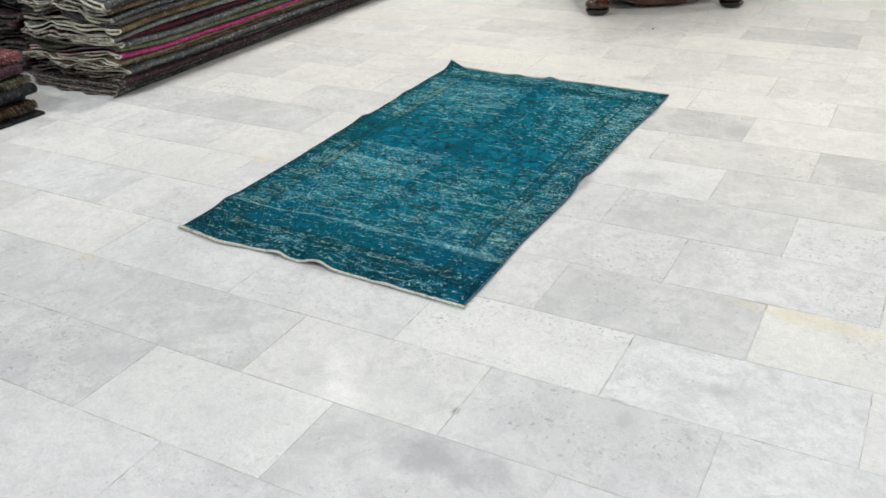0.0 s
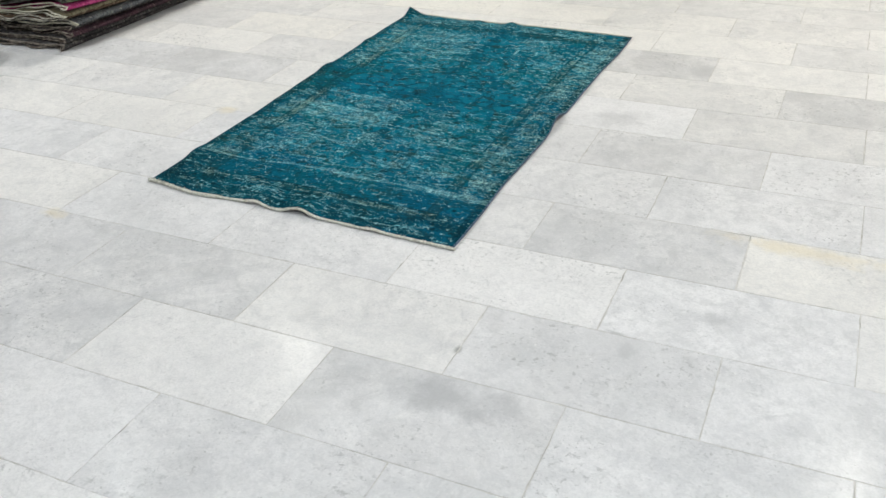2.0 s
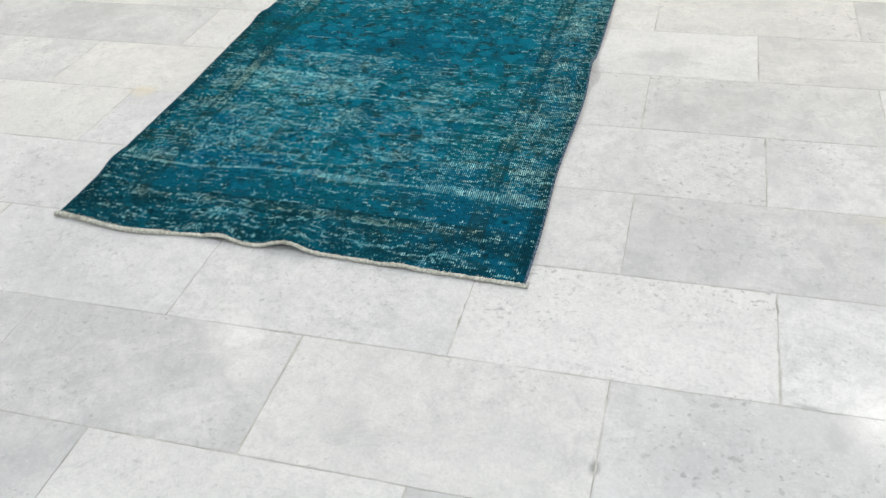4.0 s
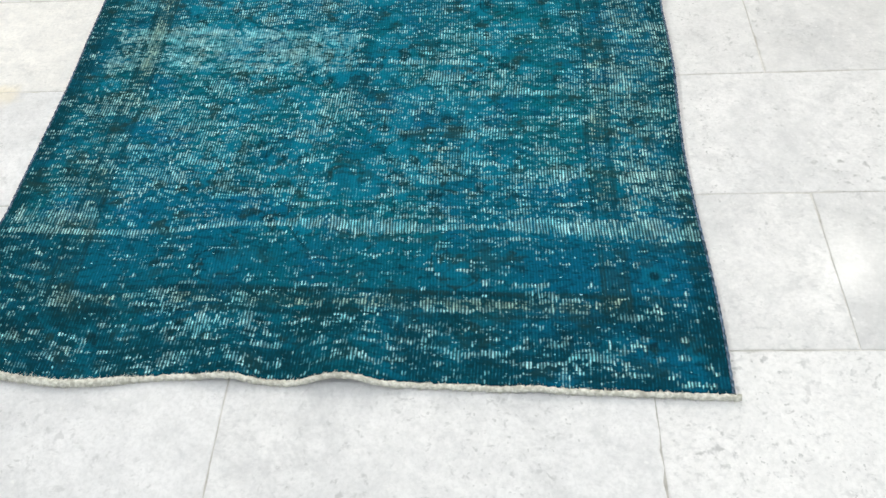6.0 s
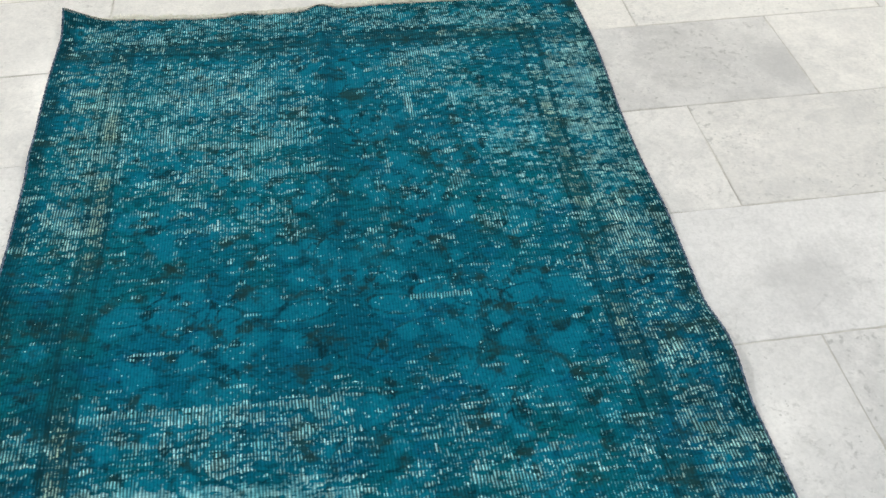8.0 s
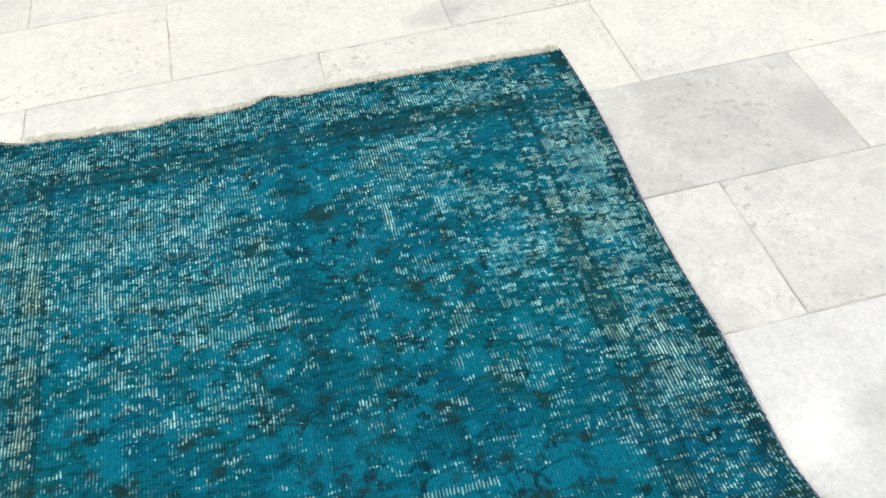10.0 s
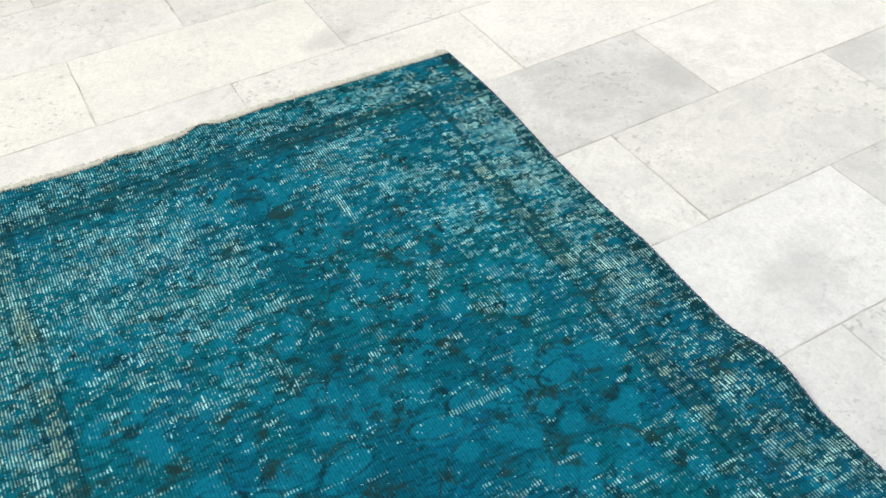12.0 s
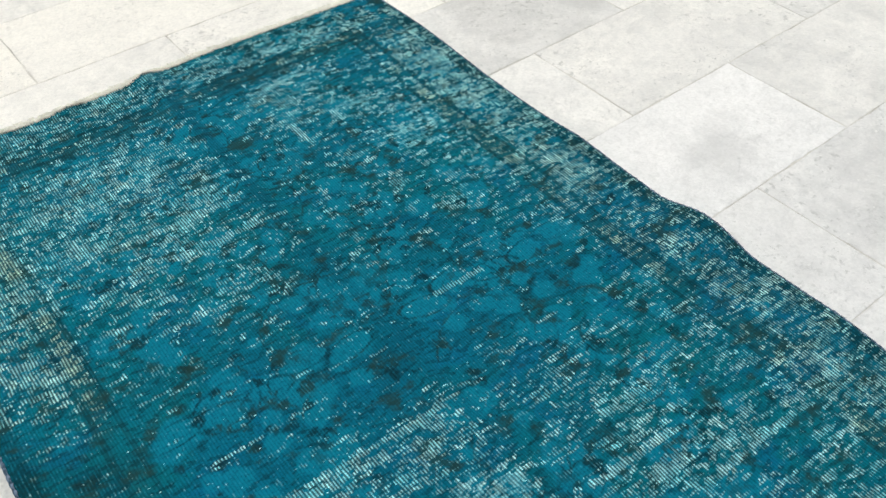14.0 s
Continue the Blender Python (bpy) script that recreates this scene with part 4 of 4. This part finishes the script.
def long_pile():
    rnd = random.Random(11)
    order = ["charcoal", "charcoal", "plum", "charcoal", "slate", "brown", "beige", "pink", "green", "slate", "wine", "grey", "ochre", "charcoal", "slate",
             "brown", "charcoal", "slate", "plum"]
    height = [0.031, 0.025, 0.025, 0.025, 0.029, 0.018, 0.018, 0.024, 0.036, 0.034, 0.036, 0.028, 0.036, 0.026, 0.030, 0.034, 0.032, 0.036, 0.034]
    z = 0.0
    for k, (name, high) in enumerate(zip(order, height)):
        out = rnd.uniform(-0.016, 0.016)
        front = 0.967 + rnd.uniform(-0.022, 0.022)
        if k < 2:
            out, front = -0.045 + 0.02 * k, 0.927 + 0.015 * k
        folded_rug(100 + k, WOOL[name], -1.375 + out, -2.10 + rnd.uniform(-0.03, 0.03), front, 3.66 + rnd.uniform(-0.05, 0.05), z, z + high,
                   f"{name} wool rug folded flat in a tall pile", "rugs of the long pile", cream_yarn if name in ("beige", "pink", "grey", "slate", "ochre") else brown_cotton if k < 4 else dark_cotton if k % 5 == 3 else grey_cotton,
                   folds=1, sag=0.008 + 0.004 * (k % 3))
        z += high


long_pile()


def shaggy_edge(thing, seed, x, y0, y1, z, high, yarn):
    """Loose wool tufts that hang from the folded side."""
    rnd = random.Random(seed)
    bm = bmesh.new()
    for _ in range(700):
        root = Vector((x - rnd.uniform(0.004, 0.020), rnd.uniform(y0, y1) if rnd.random() < 0.6 else rnd.uniform(y1 - 0.16, y1), z + high * rnd.uniform(0.25, 0.95)))
        size, wide = rnd.uniform(0.012, 0.034), rnd.uniform(0.0012, 0.0026)
        tip = root + Vector((size * rnd.uniform(0.6, 1.0), size * rnd.uniform(-0.5, 0.5), -size * rnd.uniform(-0.1, 0.9)))
        tip.z = max(tip.z, 0.002)
        q = [bm.verts.new(root + Vector((0, -wide, 0))), bm.verts.new(root + Vector((0, wide, 0))), bm.verts.new(root + Vector((0, 0, 2 * wide)))]
        t = bm.verts.new(tip)
        for k in range(3):
            bm.faces.new((q[k], q[(k + 1) % 3], t))
    tagged(part("shaggy_edge", bm, yarn, thing, "loose shaggy wool tufts"), kind="stuff")


tuft_yarn = yarn_material("tuft_wool", (0.12, 0.095, 0.070), (0.30, 0.26, 0.20), 60)
rose_yarn = yarn_material("rose_tuft_wool", (0.28, 0.09, 0.10), (0.50, 0.30, 0.28), 60)


def small_pile():
    """A low pile nearer the wall, its folded ends towards the open floor."""
    z = 0.0
    # mostly the darkened wools, which carry the shade between the piles
    rows = [("shaded_charcoal", 0.018, -1.56, 0), ("shaded_ochre", 0.055, -1.600, 1), ("shaded_charcoal", 0.030, -1.640, 0), ("shaded_charcoal", 0.060, -1.575, 0),
            ("moss", 0.036, -1.595, 1), ("plum", 0.062, -1.60, 0), ("rose", 0.055, -1.635, 1)]
    for k, (name, high, fold, frayed) in enumerate(rows):
        thing = folded_rug(300 + k, WOOL[name], fold, -2.55, -0.55 + 0.02 * k, 0.60 - 0.012 * (k % 3), z, z + high, f"{name} wool rug folded in a low pile on the floor",
                   "rugs of the low pile", cream_yarn if frayed else dark_cotton, folds=1, sag=0.004)
        if frayed:
            shaggy_edge(thing, 900 + k, fold, -0.55 + 0.02 * k, 0.60, z, high, tuft_yarn if name != "rose" else rose_yarn)
        z += high


small_pile()


def back_pile():
    rnd = random.Random(31)
    # dark wools picked so that their colour carries the shadow back here
    order = ["charcoal", "wine", "charcoal", "plum", "charcoal", "wine", "plum", "charcoal", "wine", "charcoal", "plum", "slate", "charcoal"]
    z = 0.0
    for k, name in enumerate(order):
        high = rnd.uniform(0.036, 0.056)
        folded_rug(500 + k, WOOL[name], -2.22 + rnd.uniform(-0.03, 0.03), -3.05, 1.06 + rnd.uniform(-0.03, 0.03), 3.5, z, z + high,
                   f"{name} wool rug folded in a pile behind another", "rugs of the back pile", dark_cotton, folds=1, sag=0.010)
        z += high


back_pile()

# ---- the dark wooden table ----


def wooden_table():
    thing = tagged(new("table"), "dark mahogany low table on turned black bun feet", "table")
    wide, deep = 0.860, 0.62
    feet = [(0.0, 0.0), (wide, 0.0), (0.0, deep), (wide, deep)]
    for fx, fy in feet:
        bm = bmesh.new()
        lathe(bm, [(0.040, 0.0), (0.054, 0.003), (0.067, 0.012), (0.074, 0.022), (0.076, 0.030), (0.071, 0.038), (0.058, 0.044), (0.056, 0.046)], fx, fy, 32)
        part("bun_foot", bm, ebony, thing, "turned black bun foot", smooth=True)
        bm = bmesh.new()
        lathe(bm, [(0.056, 0.046), (0.068, 0.048), (0.078, 0.056), (0.080, 0.064), (0.075, 0.076), (0.060, 0.086), (0.050, 0.092), (0.046, 0.10), (0.050, 0.12),
                   (0.054, 0.16), (0.056, 0.20), (0.048, 0.26), (0.038, 0.30), (0.036, 0.32), (0.046, 0.33), (0.048, 0.345), (0.044, 0.36)], fx, fy, 32)
        part("leg", bm, mahogany, thing, "turned mahogany leg", smooth=True)
    # skirts between the legs, scooped up towards each leg
    for x0, y0, x1, y1 in ((0.0, 0.06, wide, 0.06), (0.0, deep - 0.06, wide, deep - 0.06), (0.06, 0.0, 0.06, deep), (wide - 0.06, 0.0, wide - 0.06, deep)):
        bm = bmesh.new()
        a, b = Vector((x0, y0, 0)), Vector((x1, y1, 0))
        along = (b - a).normalized()
        out = Vector((-along.y, along.x, 0)) * 0.009
        steps = 36
        rows = []
        for k in range(steps + 1):
            f = k / steps
            d = min(f, 1 - f) * (b - a).length
            low = 0.026 + 0.105 * (1 - min(d / 0.32, 1.0)) ** 1.3
            p = a.lerp(b, f)
            rows.append([bm.verts.new(p + s * out + Vector((0, 0, z))) for s, z in ((-1, low), (-1, 0.34), (1, 0.34), (1, low))])
        for lo, hi in zip(rows, rows[1:]):
            for s in range(4):
                bm.faces.new((lo[s], hi[s], hi[(s + 1) % 4], lo[(s + 1) % 4]))
        bm.faces.new(rows[0])
        bm.faces.new(rows[-1][::-1])
        bmesh.ops.recalc_face_normals(bm, faces=bm.faces)
        part("skirt", bm, mahogany, thing, "scooped mahogany skirt board")
    bm = bmesh.new()
    block(bm, -0.12, -0.12, 0.36, wide + 0.12, deep + 0.12, 0.395, 0.010)
    part("tabletop", bm, mahogany, thing, "mahogany table top")
    thing.matrix_basis = pose(0.190, 3.415, 0.0, 0, 0, 34.3)


wooden_table()

# ---- small litter on the floor ----


def crumb():
    bm = bmesh.new()
    bmesh.ops.create_icosphere(bm, subdivisions=2, radius=0.006)
    for v in bm.verts:
        v.co *= 1 + 0.3 * noise.noise(v.co * 300)
        v.co.z = max(v.co.z * 0.6, -0.003)
    ob = tagged(part("crumb", bm, ebony), "small dark crumb of dirt on the tiles", "crumb")
    ob.location = (0.636, 3.189, 0.003)


crumb()

# ---- the marble tiles ----


def tile_mesh(seed):
    """A tile with its top at z = 0: slightly worn outline, arrises eased."""
    rnd = random.Random(seed)
    a, b = LONG - GAP, HIGH - GAP
    ring = []
    for k in range(24):
        ring.append((a * (k / 24), 0.0))
    for k in range(12):
        ring.append((a, b * k / 12))
    for k in range(24):
        ring.append((a * (1 - k / 24), b))
    for k in range(12):
        ring.append((0.0, b * (1 - k / 12)))
    worn = [max(0.0, 0.0003 + 0.0012 * noise.noise(Vector((x * 9 + seed, y * 9, 0))) + rnd.uniform(-0.0004, 0.0008)) + (rnd.uniform(0.001, 0.003) if rnd.random() < 0.06 else 0) for x, y in ring]
    cx, cy = a / 2, b / 2
    verts, faces = [], []
    for inset, z in ((0.0, -0.0032), (0.0, -0.0006), (0.0006, 0.0)):
        for (x, y), wear in zip(ring, worn):
            k = inset + wear * (1 if z > -0.002 else 0)
            verts.append((x + (k if x < cx else -k), y + (k if y < cy else -k), z))
    m = len(ring)
    for r in range(2):
        for k in range(m):
            faces.append((r * m + k, r * m + (k + 1) % m, (r + 1) * m + (k + 1) % m, (r + 1) * m + k))
    faces.append(tuple(range(2 * m, 3 * m)))
    return verts, faces


# (course, place in the course): how grey, how cream
TONES = {(0, 0): (0.05, 0.0), (0, -1): (0.1, 0.25), (0, -2): (0.15, 0.1), (0, -3): (0.2, 0.0), (0, 1): (0.1, 0.4),
         (1, 0): (0.6, 0.1), (1, 1): (0.1, 0.75), (1, -1): (0.45, 0.2), (1, -3): (0.1, 0.1), (1, -4): (0.15, 0.0),
         (-1, 0): (0.75, 0.0), (-1, 1): (0.3, 0.0), (-1, -1): (0.3, 0.45), (-1, -2): (0.6, 0.2), (-1, -3): (0.65, 0.0), (-1, -4): (0.6, 0.0),
         (-2, 0): (0.45, 0.0), (-2, -1): (0.75, 0.1), (-2, -2): (0.1, 0.35), (-2, -3): (0.55, 0.15), (-2, 1): (0.4, 0.0), (-2, -4): (0.5, 0.0),
         (-3, -1): (0.6, 0.1), (-3, -2): (0.05, 0.1), (-3, 0): (0.55, 0.0), (-3, -3): (0.3, 0.0), (-3, 1): (0.5, 0.2),
         (2, 0): (0.15, 0.0), (2, -1): (0.3, 0.1), (2, 1): (0.15, 0.0), (2, -3): (0.1, 0.0), (2, -4): (0.2, 0.6),
         (3, 0): (0.6, 0.1), (3, 1): (0.1, 0.0), (3, -1): (0.25, 0.1), (3, -3): (0.1, 0.75), (3, -4): (0.25, 0.3),
         (4, 0): (0.5, 0.45), (4, -1): (0.0, 0.0), (4, 1): (0.3, 0.3), (4, -4): (0.75, 0.0), (4, -3): (0.1, 0.4), (4, -5): (0.5, 0.0),
         (5, 0): (0.28, 0.55), (5, 1): (0.85, 0.25), (5, -1): (0.1, 0.4), (5, -3): (0.4, 0.3), (5, -4): (0.1, 0.6),
         (6, -1): (0.75, 0.2), (6, 0): (0.05, 0.55), (6, 1): (0.1, 0.5), (6, -3): (0.35, 0.5), (6, -4): (0.1, 0.8),
         (7, 0): (0.05, 0.6), (7, 1): (0.45, 0.3), (7, -1): (0.05, 0.7), (7, -2): (0.1, 0.6), (8, 0): (0.2, 0.5), (8, -1): (0.15, 0.6), (8, -2): (0.05, 0.8), (8, -3): (0.08, 0.95),
         (9, 0): (0.35, 0.3), (9, 1): (0.3, 0.4), (9, -1): (0.25, 0.5), (10, -2): (0.5, 0.6), (10, 0): (0.05, 0.5), (10, -1): (0.1, 0.7), (11, 0): (0.85, 0.1), (11, -1): (0.4, 0.4), (12, 0): (0.4, 0.2), (12, -1): (0.2, 0.4)}


def tiles():
    rnd = random.Random(21)
    kinds = []
    for seed in range(8):
        me = bpy.data.meshes.new("tile")
        me.from_pydata(*tile_mesh(seed)[:1], [], tile_mesh(seed)[1])
        me.materials.append(marble)
        kinds.append(me)
    far_verts, far_faces = [], []
    c, s = math.cos(TURN), math.sin(TURN)
    for course in range(-16, 28):
        joint = (1.680 if course % 2 == 0 else 1.680 - 0.3055) - 0.0212 * course
        low = -0.222 + HIGH * course
        for k in range(-11, 7):
            # the tile's lower left corner, from the joint's place at half the course's height
            x = joint + k * LONG * c + 0.5 * HIGH * s
            y = low + (joint + k * LONG - 1.5) * s
            x, y = x + rnd.uniform(-0.0006, 0.0006), y + rnd.uniform(-0.0005, 0.0005)
            tilt, lean, high = rnd.uniform(-0.04, 0.04), rnd.uniform(-0.025, 0.025), rnd.uniform(-0.0001, 0.0002)
            if not (X0 - 0.12 < x and x + LONG < X1 + 0.14 and Y0 - 0.12 < y and y + HIGH < Y1 + 0.14):
                continue
            place = pose(x, y, high, tilt, lean, math.degrees(TURN))
            if -2.2 < x < 2.75 and -1.55 < y < 4.0:
                ob = new("tile", kinds[rnd.randrange(8)])
                ob.parent = ground
                ob.matrix_basis = place
                grey, cream = TONES.get((course, k), (rnd.choice((0.05, 0.1, 0.2, 0.3, 0.5)), rnd.uniform(0.1, 0.7)))
                ob.color = (grey * (0.8 if course < 1 else 0.95), cream, 0, 1)
            else:
                first = len(far_verts)
                verts, faces = tile_mesh(rnd.randrange(8))
                far_verts += [tuple(place @ Vector(p)) for p in verts]
                far_faces += [tuple(first + q for q in f) for f in faces]
    me = bpy.data.meshes.new("outer_tiles")
    me.from_pydata(far_verts, [], far_faces)
    me.materials.append(marble_far)
    ob = new("outer_tiles", me)
    ob.parent = ground
    tagged(ob, "pale marble tiles towards the walls", kind="stuff")


tiles()
